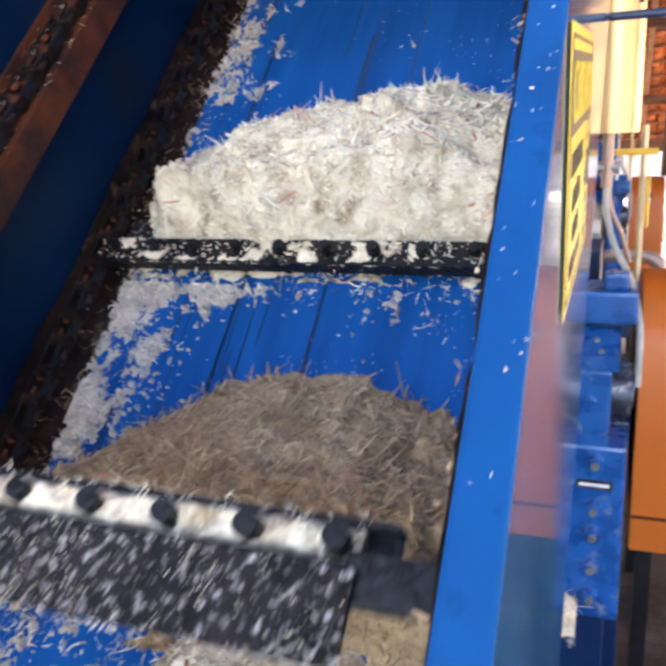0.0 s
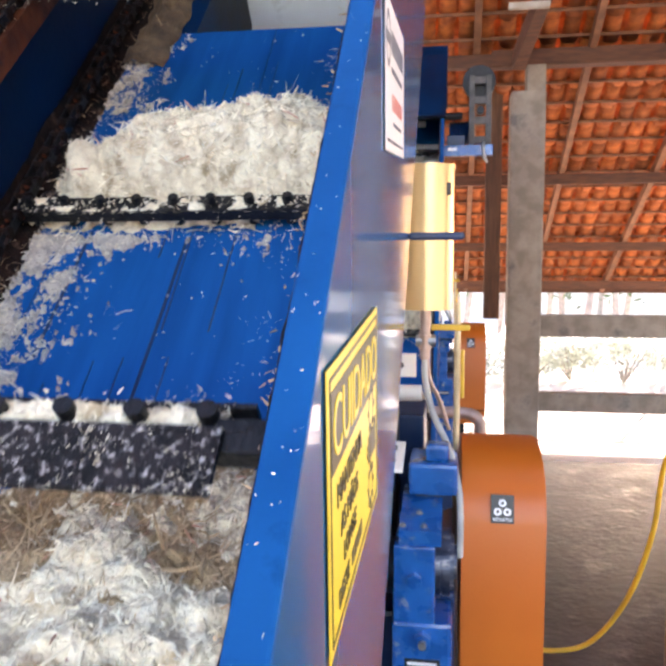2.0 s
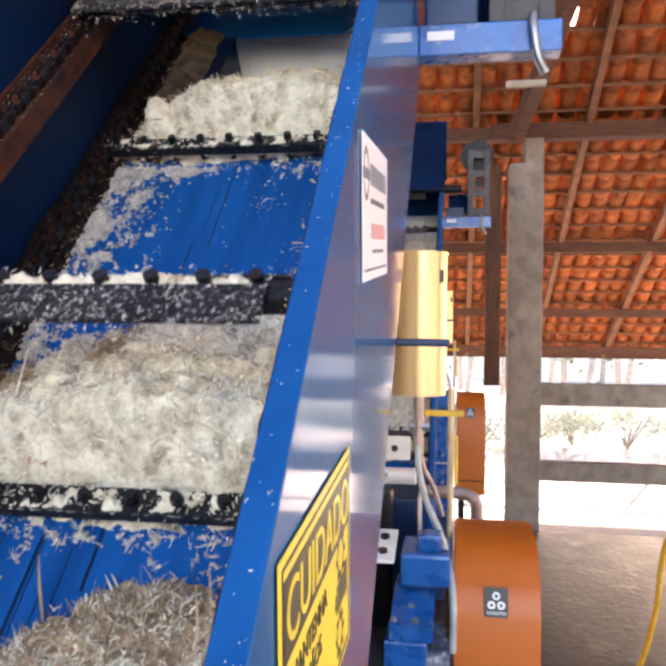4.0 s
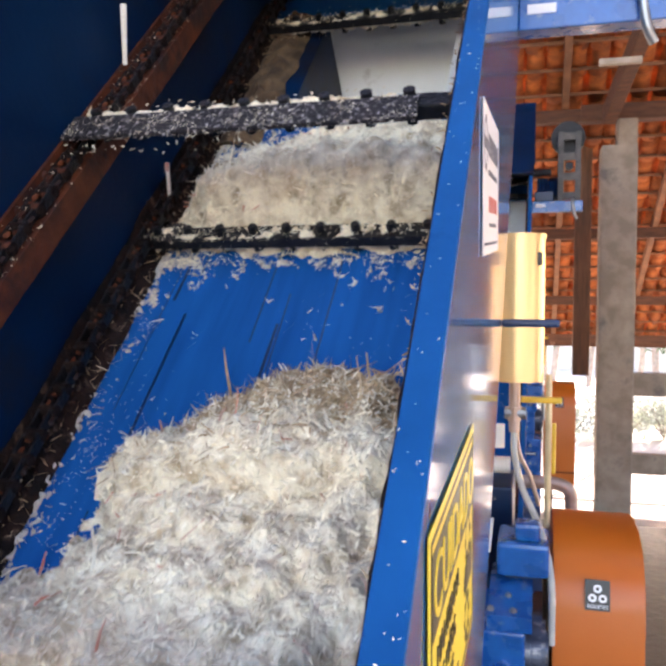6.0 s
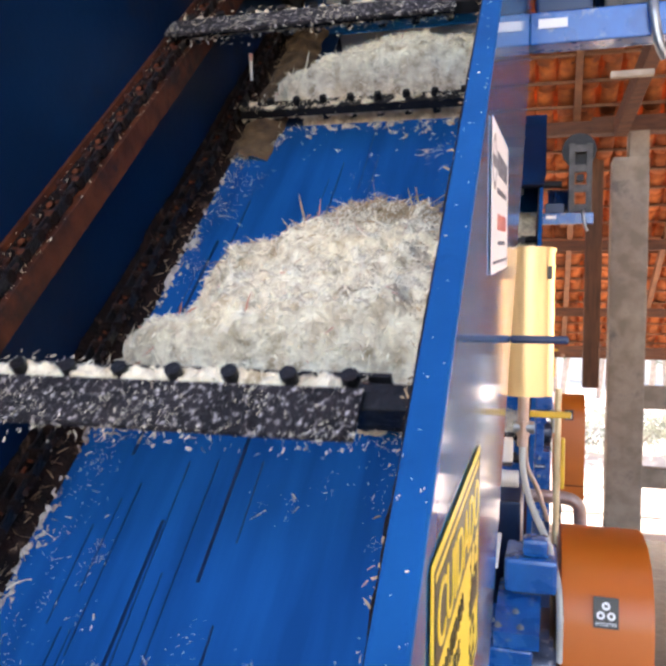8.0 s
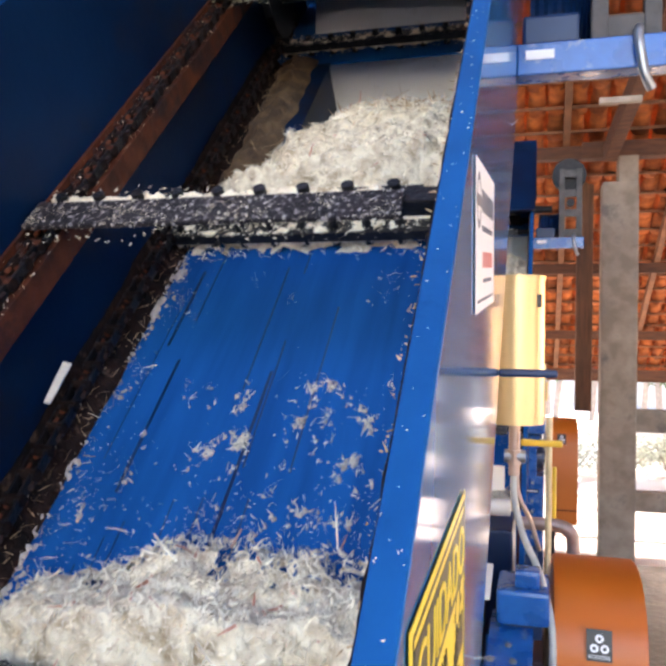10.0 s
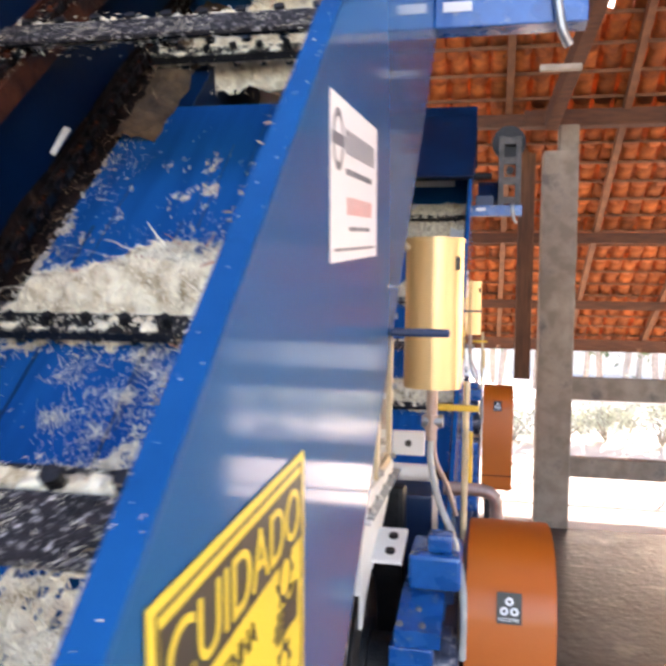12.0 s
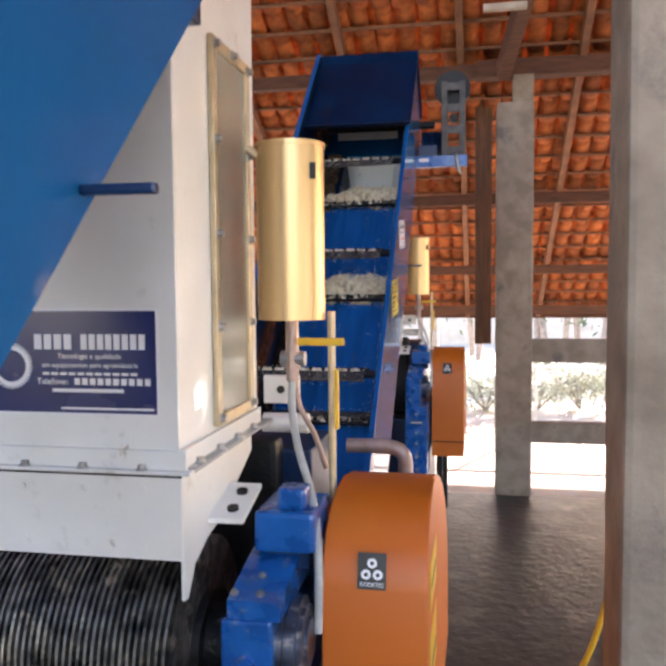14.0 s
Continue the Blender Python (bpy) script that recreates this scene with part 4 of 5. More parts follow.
tagged(part("air_hose", bm, YELLOW_PLASTIC, smooth=True), "yellow hose sagging from the cement post to the orange guard", "hose")

# ---- flights: one steel bar with pegs, round the chain loop ----
RAD, U_TAIL, U_HEAD, PITCH_U, SPEED = 0.165, 0.20, 4.0685, 0.975, 0.285
N_MID = 0.740
RUN = U_HEAD - U_TAIL
LOOP = 2 * RUN + 2 * math.pi * RAD

def flight(seed):
    """Local y runs along the chain, local z away from the loop's inside; on the bed the bar hangs under the chain."""
    rg = random.Random(seed)
    fl = new("flight")
    xa, xb = XL + 0.018, XR - 0.118
    bm = bmesh.new()
    box(bm, xa, xb, -0.054, 0.012, 0.0, 0.008, bevel=0.002)
    bar = part("bar", bm, CAKED, fl, "black steel bar caked with chaff")
    bm = bmesh.new()
    prism(bm, [(0.010, 0.003), (0.010, -0.034), (0.052, -0.034), (0.052, -0.012), (0.046, -0.012), (0.046, -0.028), (0.016, -0.028), (0.016, 0.003)], xa, xb + 0.02)
    part("channel", bm, BLACK, fl, "greasy black channel that holds the pegs")
    for i in range(9):
        x = xa + 0.03 + (xb - xa - 0.05) * i / 8
        bb = bmesh.new()
        cyl(bb, (x, 0.031, -0.044), (x, 0.031, 0.008), 0.010, seg=12)
        cyl(bb, (x, 0.031, -0.052), (x, 0.031, -0.040), 0.009, seg=6)
        part("peg", bb, BLACK, bar)
    for x0, x1 in ((XL + 0.008, xa + 0.01), (xb - 0.01, XR - 0.012)):
        part("attachment", B(x0, x1, -0.010, 0.026, -0.026, 0.002, bevel=0.003), BLACK, fl)
    bm = bmesh.new()
    for base, side, y0, y1, fill in ((-0.020, 1, 0.017, 0.047, 0.019), (-0.033, -1, 0.008, 0.052, 0.0015)):
        nx, ny, rows = 260, 9, []
        for a in range(nx + 1):
            x = xa + 0.015 + (xb - xa - 0.02) * a / nx
            row = []
            for b in range(ny + 1):
                y = y0 + (y1 - y0) * b / ny
                q = Vector((x, y, side * 3.0))
                lump = fill + 0.012 * noise.noise(q * 24) + 0.007 * noise.noise(q * 70) + 0.004 * noise.noise(q * 190) + 0.009 * noise.noise(Vector((x * 6, side, 0))) - 0.010 * max(0.0, (x - xb + 0.16) / 0.16)
                edge = min(1.0, b / 1.5, (ny - b) / 1.5)
                row.append(bm.verts.new((x, y + 0.003 * noise.noise(q * 120), base + side * (max(-0.004, lump * edge) - 0.001))))
            rows.append(row)
        for r0, r1 in zip(rows, rows[1:]):
            for b in range(ny):
                bm.faces.new((r0[b], r1[b], r1[b + 1], r0[b + 1]))
    tagged(part("packed_chaff", bm, HEAP, bar, smooth=True), "pale chaff packed between the pegs", kind="stuff")
    bm = bmesh.new()
    def clumped(r):
        for _ in range(8):
            x, y = r.uniform(xa, xb), r.uniform(-0.054, 0.012)
            if noise.noise(Vector((x * 42, y * 42, 1))) + 0.6 * noise.noise(Vector((x * 11, y * 8, 4))) - 4 * y > 0.12 + r.uniform(-0.15, 0.15):
                break
        return Vector((x, y, 0.007)), Vector((0, 0, 1))
    fibres(bm, 2600, clumped, rg, (0.001, 0.005), (0.0003, 0.0011), 0.5)
    fibres(bm, 200, lambda r: (Vector((r.uniform(xa, xb), r.choice((-0.054, 0.05)), r.uniform(-0.03, 0.006))), Vector((0, 0, 0.3))), rg, (0.003, 0.009), (0.0005, 0.0013), 0.5)
    fibres(bm, 900, lambda r: (Vector((r.uniform(xa, xb), r.uniform(0.012, 0.050), r.choice((-0.040, -0.008)))), Vector((0, 0, 0.1))), rg, (0.003, 0.009), (0.0005, 0.0013), 0.5)
    tagged(part("chaff", bm, CANE, bar), "pale chaff stuck to the bar", kind="stuff")
    return tagged(fl, "black steel drag flight with pegs and stuck chaff", "conveyor flight", "conveyor flights")

def loop_pose(s):
    """Pose on the chain loop; s = 0 at the tail, up the bed first."""
    s %= LOOP
    arc = math.pi * RAD
    if s < RUN:
        return pose(0, U_TAIL + s, N_MID - RAD, 180)
    if s < RUN + arc:
        a = (s - RUN) / RAD
        return pose(0, U_HEAD + RAD * math.sin(a), N_MID - RAD * math.cos(a), 180 + math.degrees(a))
    if s < 2 * RUN + arc:
        return pose(0, U_HEAD - (s - RUN - arc), N_MID + RAD, 0)
    a = (s - 2 * RUN - arc) / RAD
    return pose(0, U_TAIL - RAD * math.sin(a), N_MID + RAD * math.cos(a), math.degrees(a))

# ---- bagasse heaps ----
def heap(seed, length, height, left, right, brown=False, peak=0.5, count=5200, wet=9.0, loose=0):
    """A ragged pile on the bed ahead of a flight: local y up the slope from the flight, z off the bed."""
    rg = random.Random(seed)
    off = Vector((rg.uniform(0, 50), rg.uniform(0, 50), 0))
    def h(x, y):
        a = (x - left) / (right - left)
        b = y / length
        if not (0 <= a <= 1 and b <= 1):
            return 0.0
        hump = math.exp(-((a - peak) / (0.49 if a < peak else 0.60)) ** 2)
        reach = 0.28 + 0.72 * hump + 0.16 * noise.noise(Vector((x * 9, 0, 0)) + off) + 0.10 * noise.noise(Vector((x * 31, 0, 2)) + off)
        f = max(0.0, 1 - (max(b, 0) / reach) ** 1.6)
        f *= max(0.0, min(1.0, (1 - b) / 0.14))
        edge = min(1.0, a / 0.12 + 0.06, (1 - a) / 0.03 + 0.45)
        front = min(1.0, (y + 0.025 + 0.035 * noise.noise(Vector((x * 12, 0, 8)) + off)) / 0.085)
        rough = min(1.0, f * 3) * min(1.0, height / 0.17)
        return max(0.0, height * (0.45 + 0.55 * hump) * f * edge * max(front, 0) + 0.030 * noise.noise(Vector((x * 13, y * 13, 0)) + off) * rough + 0.018 * noise.noise(Vector((x * 28, y * 28, 5)) + off) * rough + 0.012 * noise.noise(Vector((x * 45, y * 45, 0)) + off) * rough)
    bm = bmesh.new()
    nx, ny = 84, 60
    vs = [[bm.verts.new((left + (right - left) * i / nx, -0.05 + (length + 0.06) * j / ny, h(left + (right - left) * i / nx, -0.05 + (length + 0.06) * j / ny) - 0.004)) for i in range(nx + 1)] for j in range(ny + 1)]
    for j in range(ny):
        for i in range(nx):
            q = (vs[j][i], vs[j][i + 1], vs[j + 1][i + 1], vs[j + 1][i])
            y = vs[j][i].co.y / length
            if loose and 0.5 + 0.6 * noise.noise(Vector((vs[j][i].co.x * 45, vs[j][i].co.y * 45, 7))) + 0.3 * noise.noise(Vector((vs[j][i].co.x * 15, vs[j][i].co.y * 15, 3))) < 1.15 * (y - 0.30):
                continue
            if max(v.co.z for v in q) > -0.0015:
                bm.faces.new(q)
    bmesh.ops.delete(bm, geom=[v for v in bm.verts if not v.link_faces], context="VERTS")
    hp = part("bagasse_mound", bm, HEAP_BROWN if brown else HEAP)
    # brown beyond y = wet paints in shade as well as darker fibre
    hp.data.materials.append(HEAP_BROWN)
    for f in hp.data.polygons:
        if f.center.y > wet + 0.10 * noise.noise(f.center * 14) + 0.05 * noise.noise(f.center * 50):
            f.material_index = 1
    tagged(hp, "brownish heap of crushed cane fibre, darkened partly for shade" if brown else "pale heap of crushed cane fibre pushed by a flight", "bagasse", "bagasse heaps")
    def place(r):
        for _ in range(20):
            x, y = r.uniform(left, right), r.uniform(-0.05, length)
            z = h(x, y)
            if z > (0.001 if loose else 0.006):
                break
        d = 0.01
        n = Vector((h(x - d, y) - h(x + d, y), h(x, y - d) - h(x, y + d), 2 * d)).normalized()
        return Vector((x, y, z - 0.003)), n
    bm = bmesh.new()
    fibres(bm, count, place, rg, (0.004, 0.014), (0.0006, 0.0020), 0.35)
    fibres(bm, count // 14, place, rg, (0.014, 0.034), (0.0006, 0.0018), 0.5)
    fibres(bm, 16, place, rg, (0.04, 0.08), (0.001, 0.0028), 0.3)
    tagged(part("fibre_cover", bm, CANE_BROWN if brown else CANE, hp), "loose cane slivers on the heap", kind="stuff")
    if wet < 1:
        def browned(r):
            for _ in range(30):
                p, n = place(r)
                if p.y > wet + r.gauss(0, 0.06):
                    break
            return p, n
        bm = bmesh.new()
        fibres(bm, 1600, browned, rg, (0.008, 0.035), (0.0005, 0.0018), 0.18)
        fibres(bm, 40, browned, rg, (0.04, 0.10), (0.001, 0.003), 0.15)
        tagged(part("wet_fibre", bm, CANE_BROWN, hp), "brown strands on the heap, partly standing for shade", kind="stuff")
    if loose:
        cx = (left + right) / 2 + 0.04
        tufts = []
        for _ in range(110):
            b = rg.random() ** 1.7
            tufts.append((cx + rg.gauss(0, 0.16) * (1.1 - 0.3 * b), length * (0.70 + 0.65 * b), rg.uniform(0.006, 0.03)))
        def strewn(r):
            x, y, w = r.choice(tufts)
            return Vector((max(left, min(right, x + r.gauss(0, w))), y + r.gauss(0, w), 0.001 + 0.006 * r.random())), Vector((0, 0, 1))
        bm = bmesh.new()
        fibres(bm, loose, strewn, rg, (0.003, 0.012), (0.0002, 0.0006), 0.3)
        fibres(bm, loose // 12, strewn, rg, (0.012, 0.035), (0.0003, 0.0009), 0.3)
        tagged(part("strewn_fibre", bm, CANE, hp), "loose slivers strewn ahead of the heap", kind="stuff")
    bm = bmesh.new()
    fibres(bm, 40, place, rg, (0.01, 0.04), (0.001, 0.003), 0.4)
    tagged(part("rind", bm, PINK, hp), "reddish bits of cane rind", kind="stuff")
    bm = bmesh.new()
    fibres(bm, 260, lambda r: (Vector((left + 0.05 + (right - left - 0.05) * (0.5 + 0.5 * math.sin(r.uniform(0, 40))), r.uniform(-0.075, -0.03), r.uniform(0.0, 0.03))), Vector((0, -1, 0))), rg, (0.004, 0.020), (0.0004, 0.0014), 0.7)
    tagged(part("fringe", bm, CANE, hp), "slivers hanging past the flight", kind="stuff")
    return hp

def heap_pose(u, drop_u=3.72):
    """Up the bed with its flight, then tipped on edge down into the chute."""
    if u < 0.55:
        p = SLOPE @ Vector((0, 0.55, BED + 0.002))
        bend = max(0.0, min(1.0, (u - 0.25) / 0.3))
        return Matrix.Translation((0, p.y - (0.55 - u), max(0.63, p.z - (0.55 - u) * 0.3))) @ pose(0, 0, 0, INCLINE * bend)
    sink = 0.055 * max(0.0, min(1.0, (u - 3.28) / 0.22))
    if u <= drop_u:
        return SLOPE @ pose(0, u, BED + 0.002 - sink)
    k = min(1.0, (u - drop_u) / 0.30)
    a = SLOPE @ Vector((0, drop_u, BED + 0.002 - sink))
    p = a.lerp(Vector((-0.42, 2.48, 1.42)), k)
    k = min(1.0, 1.8 * k)
    p.x = -0.42 * k
    return Matrix.Translation(p) @ pose(0, 0, 0, 0, -90 * k) @ pose(0, 0, 0, INCLINE * (1 - k))

flights = [flight(11)]
for k in range(8):
    flights.append(copy_thing(flights[0], Matrix.Identity(4)))
far_flights = [copy_thing(flights[0], Matrix.Identity(4)) for k in range(9)]
LX, RX = XL + 0.04, XR - 0.025
HEAPS = [
    (2.16, heap(21, 0.37, 0.17, LX, RX, peak=0.55)),
    (1.185, heap(22, 0.48, 0.19, LX, RX - 0.02, peak=0.60)),
    (0.21, heap(23, 0.55, 0.19, LX, RX, peak=0.66)),
    (-0.765, heap(24, 0.24, 0.12, LX, RX, peak=0.55, count=3600, loose=350)),
    (-1.74, heap(25, 0.84, 0.062, LX + 0.1, RX, peak=0.60, count=9000, loose=9500)),
]
# both piles carry brown that partly stands for shade near the low end
fluff = heap(26, 0.34, 0.15, LX + 0.10, RX - 0.02, peak=0.60, count=4200, wet=0.17)
brown_fluff = heap(27, 0.34, 0.14, LX + 0.02, RX - 0.05, brown=True, peak=0.55, count=5200, wet=0.0)
far_heaps = [(b + 0.1, copy_thing(h, Matrix.Identity(4))) for b, h in HEAPS[:4] + [(-1.74, HEAPS[3][1])]]

# ---- pulp that the flights smear along the bed ----
def smear(seed, length, cover, label):
    ob = part("pulp_smear", pulp_film(seed, 0.0, length, cover, grow=1.3), PULP, smooth=True)
    rg = random.Random(seed)
    spots = [v.co.copy() for v in ob.data.vertices if v.co.z > 0.0]
    bm = bmesh.new()
    fibres(bm, 700, lambda r: (r.choice(spots), Vector((0, 0, 1))), rg, (0.003, 0.016), (0.0003, 0.001), 0.25)
    tagged(part("fibre_cover", bm, CANE, ob), "slivers in the pulp", kind="stuff")
    return tagged(ob, label, "pulp", "pulp smears", "stuff")

SMEARS = [
    (1.80, smear(41, 0.30, lambda a, u: 0.37 * math.exp(-(a / 0.24) ** 2) + 0.24 * math.exp(-((1 - a) / 0.09) ** 2) + 0.23 * math.exp(-((0.30 - u) / 0.05) ** 2) + 0.04, "pale wet pulp smeared over the bed behind a flight")),
    (1.47, smear(42, 0.31, lambda a, u: 0.32 * math.exp(-(a / 0.20) ** 2) + 0.24 * math.exp(-((1 - a) / 0.10) ** 2) + 0.05, "patchy pale pulp smeared along the bed edges")),
    (2.50, smear(43, 0.33, lambda a, u: 0.34 * math.exp(-(a / 0.18) ** 2) * (1 - u) + 0.02, "pale pulp patches at the trough edge ahead of a heap")),
    (0.98, smear(44, 0.15, lambda a, u: 0.06 + 0.20 * math.exp(-((0.15 - u) / 0.035) ** 2) + 0.14 * math.exp(-(a / 0.15) ** 2), "ragged drips of pulp below a flight")),
    (-0.54, smear(45, 0.33, lambda a, u: 0.18 * math.exp(-((a - 0.62) / 0.24) ** 2) + 0.01, "scattered pale pulp ahead of a low heap")),
]

# ---- greasy chain along the trough wall ----
def chain_link():
    """Two links of a roller chain, 0.0975 long in all; local axes as for a flight."""
    x, z, p = XL + 0.020, -0.034, 0.04875
    bm = bmesh.new()
    for k in range(2):
        w = 0.010 if k else 0.015
        for side in (-1, 1):
            box(bm, x + side * w - 0.002, x + side * w + 0.002, p * k - 0.010, p * (k + 1) + 0.010, z - 0.010, z + 0.010, bevel=0.002)
    ob = part("chain_link", bm, BLACK)
    for k in range(2):
        part("roller", C((x - 0.018, p * k, z), (x + 0.018, p * k, z), 0.0105, seg=14), CRUST, ob)
    rg = random.Random(77)
    bm = bmesh.new()
    for _ in range(12):
        m = Matrix.Translation((x + rg.uniform(-0.017, 0.017), rg.uniform(0, 2 * p), z + 0.008 + rg.uniform(-0.006, 0.004))) @ Matrix.Diagonal((rg.uniform(0.003, 0.008), rg.uniform(0.004, 0.011), rg.uniform(0.003, 0.006), 1))
        bmesh.ops.create_icosphere(bm, subdivisions=2, radius=1.0, matrix=m)
    for v in bm.verts:
        v.co += 0.0035 * noise.noise_vector(v.co * 170)
    tagged(part("grease", bm, RUST, ob, smooth=True), "rusty grease lumps", kind="stuff")
    bm = bmesh.new()
    fibres(bm, 9, lambda r: (Vector((x + r.uniform(-0.018, 0.018), r.uniform(0, 2 * p), z + 0.016)), Vector((0, 0, 1))), rg, (0.002, 0.010), (0.0004, 0.0013), 0.6)
    tagged(part("chaff", bm, CANE, ob), "pale chaff caught in the chain", kind="stuff")
    return tagged(ob, "greasy black roller chain link with chaff", "chain link", "conveyor chain links")

links = [chain_link()]
for k in range(89):
    links.append(copy_thing(links[0], Matrix.Identity(4)))

# ---- single cane chips that ride on the chains ----
def chip(length, width, red=False):
    bm = bmesh.new()
    box(bm, -width / 2, width / 2, -length / 2, length / 2, -0.003, 0.003, bevel=0.002)
    for v in bm.verts:
        v.co.x *= 0.75 + 0.3 * v.co.y / length
        v.co.z += 0.006 * (v.co.y / length) ** 2
    ob = part("cane_chip", bm, CHIP)
    if red:
        part("rind", B(-width / 2, width / 2, length * 0.25, length * 0.5, 0.003, 0.0045), PINK, ob, "red rind at one end")
    return tagged(ob, "pale split cane chip stuck on the chain", "cane chip", "cane chips")

chip_return = chip(0.11, 0.013)
chip_flat = chip(0.085, 0.018)
chip_red = chip(0.075, 0.010, True)

# ---- outside: trees and a low wall ----
def tree(x, y, height, seed):
    rg = random.Random(seed)
    t = tagged(new("tree"), "slim sunlit tree with thin green crown", "tree", "trees outside the shed")
    t.location = (x, y, -0.12)
    bm = bmesh.new()
    top = Vector((rg.uniform(-0.3, 0.3), rg.uniform(-0.3, 0.3), height * 0.75))
    tube(bm, [(0, 0, 0), (top.x * 0.3, top.y * 0.3, height * 0.3), tuple(top)], 0.09)
    tips = []
    for k in range(9):
        z = height * rg.uniform(0.45, 0.72)
        a = rg.uniform(0, 6.28)
        base = Vector((top.x * z / (height * 0.75), top.y * z / (height * 0.75), z))
        tip = base + Vector((math.cos(a), math.sin(a), rg.uniform(0.3, 0.9))) * rg.uniform(0.7, 1.4)
        cyl(bm, base, tip, 0.035, 0.01, seg=7)
        tips += [tip, (tip + base) / 2]
    part("trunk", bm, BARK, t)
    bm = bmesh.new()
    for tip in tips + [top]:
        for _ in range(14):
            p = tip + Vector((rg.gauss(0, 0.45), rg.gauss(0, 0.45), rg.gauss(0, 0.4)))
            d, e = Vector((rg.gauss(0, 1), rg.gauss(0, 1), rg.gauss(0, 1))).normalized(), Vector((rg.gauss(0, 1), rg.gauss(0, 1), rg.gauss(0, 1))).normalized()
            l, w = rg.uniform(0.07, 0.14), 0.035
            bm.faces.new([bm.verts.new(p - d * l), bm.verts.new(p + e * w), bm.verts.new(p + d * l), bm.verts.new(p - e * w)])
    tagged(part("crown", bm, LEAF, t), kind="stuff")
    return t

rg = random.Random(9)
for k in range(28):
    tree(-5 + 0.55 * k + rg.uniform(-0.4, 0.4), rg.uniform(22, 28), rg.uniform(2.6, 3.5), 100 + k)
tagged(part("garden_wall", B(-8, 14, 29, 29.2, -0.12, 1.0), WALLPAINT), "low whitewashed wall beyond the yard", "wall")

def bush(x, y, height, seed):
    """A shrub in glare-paled colour: short stems with a ragged mass of small leaves."""
    rg = random.Random(seed)
    b = tagged(new("bush"), "grey-green bush in the yard, colour paled for glare", "bush", "bushes in the yard")
    b.location = (x, y, -0.12)
    bm = bmesh.new()
    for _ in range(7):
        a = rg.uniform(0, 6.28)
        cyl(bm, (0, 0, 0), (0.4 * math.cos(a), 0.3 * math.sin(a), height * rg.uniform(0.5, 0.9)), 0.02, 0.006, seg=6)
    part("stems", bm, BARK, b)
    bm = bmesh.new()
    lobes = [(rg.gauss(0, 0.55), rg.gauss(0, 0.25), height * rg.uniform(0.25, 0.85)) for _ in range(16)]
    for _ in range(1300):
        c = rg.choice(lobes)
        p = Vector((c[0] + rg.gauss(0, 0.15), c[1] + rg.gauss(0, 0.12), max(0.03, c[2] + rg.gauss(0, 0.12))))
        d, e = (Vector((rg.gauss(0, 1), rg.gauss(0, 1), rg.gauss(0, 1))).normalized() for _ in range(2))
        l, w = rg.uniform(0.03, 0.07), 0.02
        bm.faces.new([bm.verts.new(p - d * l), bm.verts.new(p + e * w), bm.verts.new(p + d * l), bm.verts.new(p - e * w)])
    tagged(part("leaves", bm, LEAF_GLARE, b), kind="stuff")
    return b

rg = random.Random(31)
for k in range(13):
    bush(-4.5 + 0.95 * k + rg.uniform(-0.2, 0.2), rg.uniform(14.2, 15.4), rg.uniform(0.65, 0.95), 300 + k)
fence = tagged(new("yard_fence"), "thin white painted fence in front of the bushes", "fence")
fence.location = (0, 12.7, -0.12)
part("fence_rail", B(-5, 9, -0.02, 0.02, 0.93, 0.965, bevel=0.005), WHITE, fence)
for k in range(8):
    part("fence_post", C((-4.6 + 1.93 * k, 0.03, 0), (-4.6 + 1.93 * k, 0.03, 0.96), 0.024, seg=10), WHITE, fence)

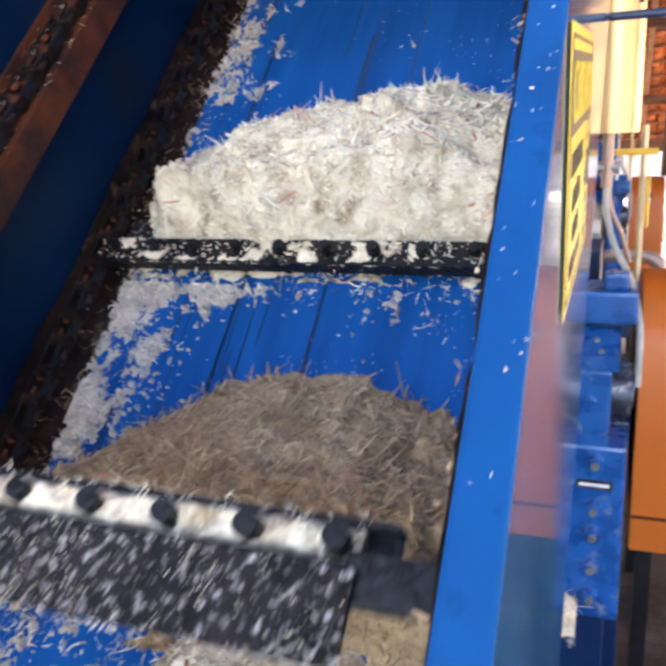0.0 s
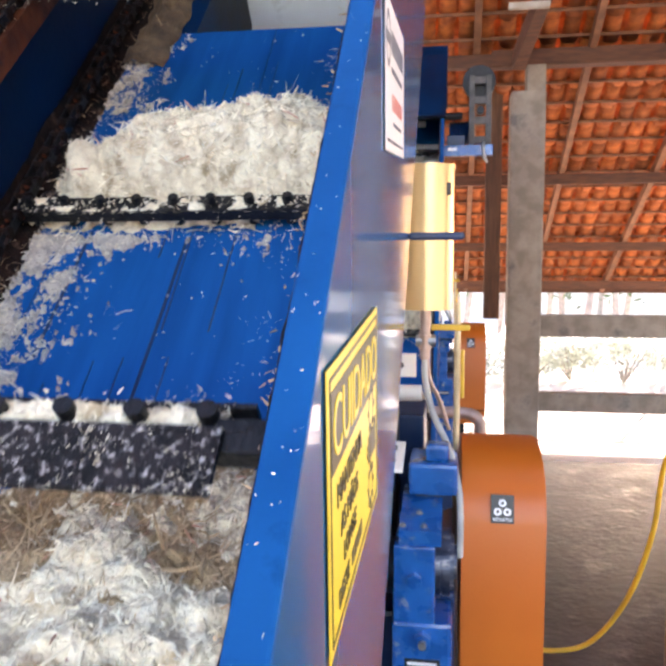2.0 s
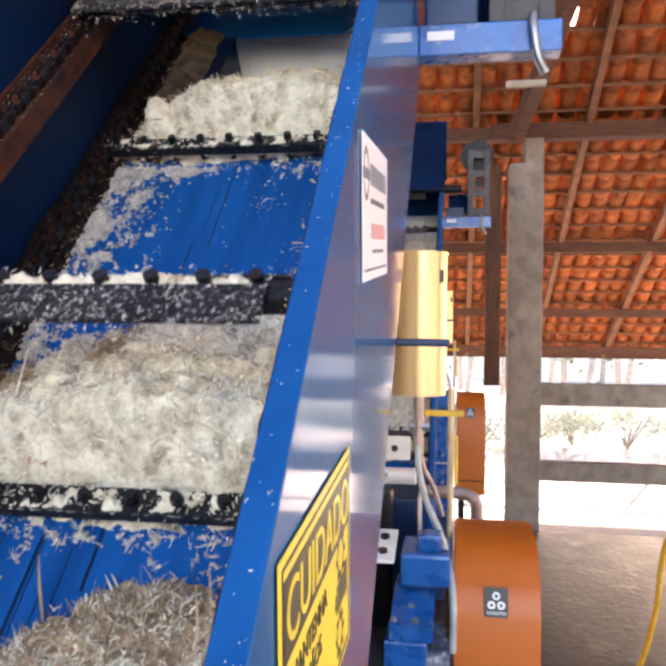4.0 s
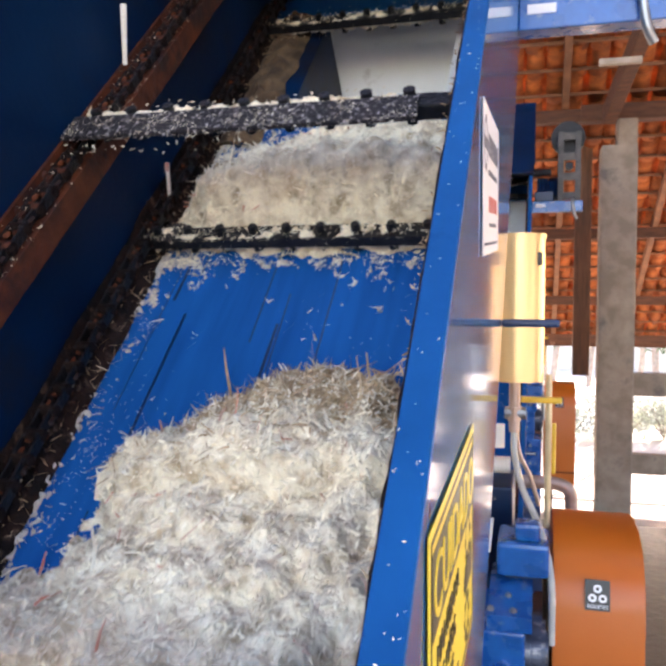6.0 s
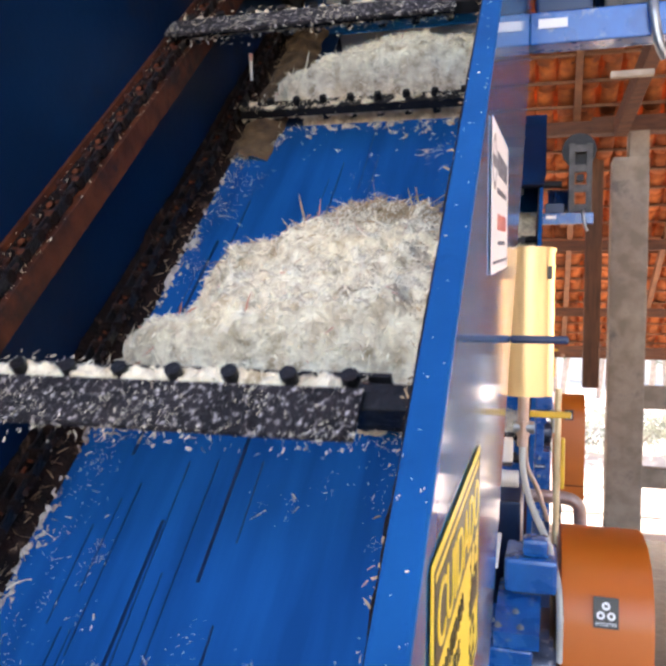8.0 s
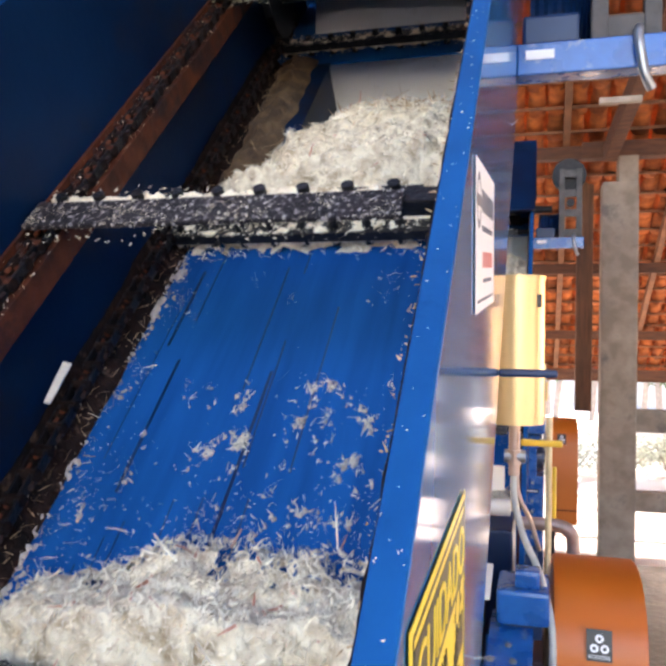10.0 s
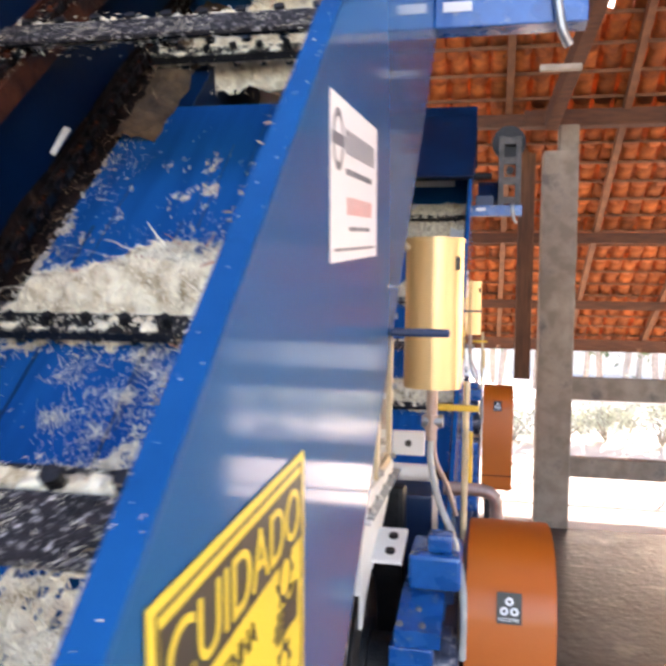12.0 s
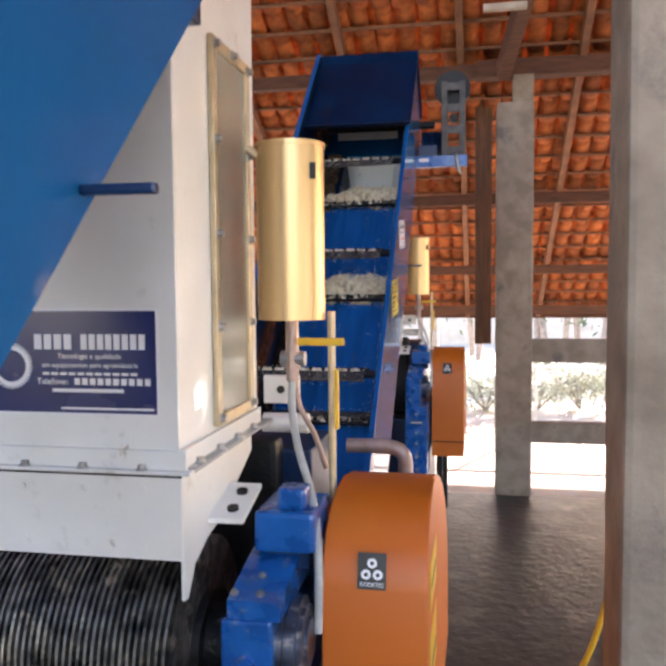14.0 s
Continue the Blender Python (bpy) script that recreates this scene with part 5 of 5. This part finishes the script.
# ---- movement ----
def motions():
    steps = [0.25 * k for k in range(57)]
    for k, ob in enumerate(flights):
        shift = {5: 0.012, 6: 0.022, 7: 0.036, 8: -0.008}.get(k, 0.0)
        walk(ob, [(t, SLOPE @ loop_pose(2.16 - U_TAIL - PITCH_U * k + shift + SPEED * t)) for t in steps])
    half = [0.5 * k for k in range(29)]
    for k, ob in enumerate(links):
        walk(ob, [(t, SLOPE @ loop_pose(2.20 - U_TAIL - LOOP * k / 90 + SPEED * t)) for t in half])
    for b, ob in SMEARS:
        walk(ob, [(t, heap_pose(b + SPEED * t, 3.30)) for t in steps])
    for k, ob in enumerate(far_flights):
        walk(ob, [(t, Matrix.Translation((0, SPACING, 0)) @ SLOPE @ loop_pose(2.26 - U_TAIL - PITCH_U * k + SPEED * t)) for t in steps])
    for b, ob in HEAPS:
        walk(ob, [(t, heap_pose(b + SPEED * t)) for t in steps])
    def lead(t):
        knots = ((0.0, 0.52), (4.5, 0.52), (5.0, 0.38), (5.5, 0.34), (7.0, 0.235), (14.0, 0.235))
        for (t0, a), (t1, b) in zip(knots, knots[1:]):
            if t <= t1:
                return a + (b - a) * (t - t0) / (t1 - t0)
    walk(fluff, [(t, heap_pose(0.21 + lead(t) + SPEED * t)) for t in steps])
    def slip(t):
        knots = ((0.0, 0.45), (0.5, 0.33), (1.0, 0.21), (1.5, 0.17), (2.0, 0.14), (4.5, 0.07), (14.0, 0.07))
        for (t0, a), (t1, b) in zip(knots, knots[1:]):
            if t <= t1:
                return a + (b - a) * (t - t0) / (t1 - t0)
    walk(brown_fluff, [(t, heap_pose(1.185 + slip(t) + SPEED * t)) for t in steps])
    for b, ob in far_heaps:
        walk(ob, [(t, Matrix.Translation((0, SPACING, 0)) @ heap_pose(b + SPEED * t)) for t in steps])
    walk(chip_return, [(t, SLOPE @ pose(XL + 0.03, 2.907 + SPEED * (6.5 - t), 0.95, 62, 8, 0)) for t in (0.0, 3.5, 7.0, 10.5, 14.0)])
    walk(chip_flat, [(t, SLOPE @ pose(XL + 0.03, 2.655 + SPEED * (t - 10.5), 0.672, 6, 20, 2)) for t in (0.0, 3.5, 7.0, 10.5, 14.0)])
    walk(chip_red, [(t, SLOPE @ pose(XL + 0.03, 3.15 + SPEED * (t - 6.5), 0.645, 65, 5, 0)) for t in (0.0, 3.5, 7.0, 10.5, 14.0)])
    walk(mill_roller, [(t, Matrix.Translation((0, 2.46, 1.265)) @ pose(0, 0, 0, 42 * t)) for t in [float(k) for k in range(15)]])


motions()
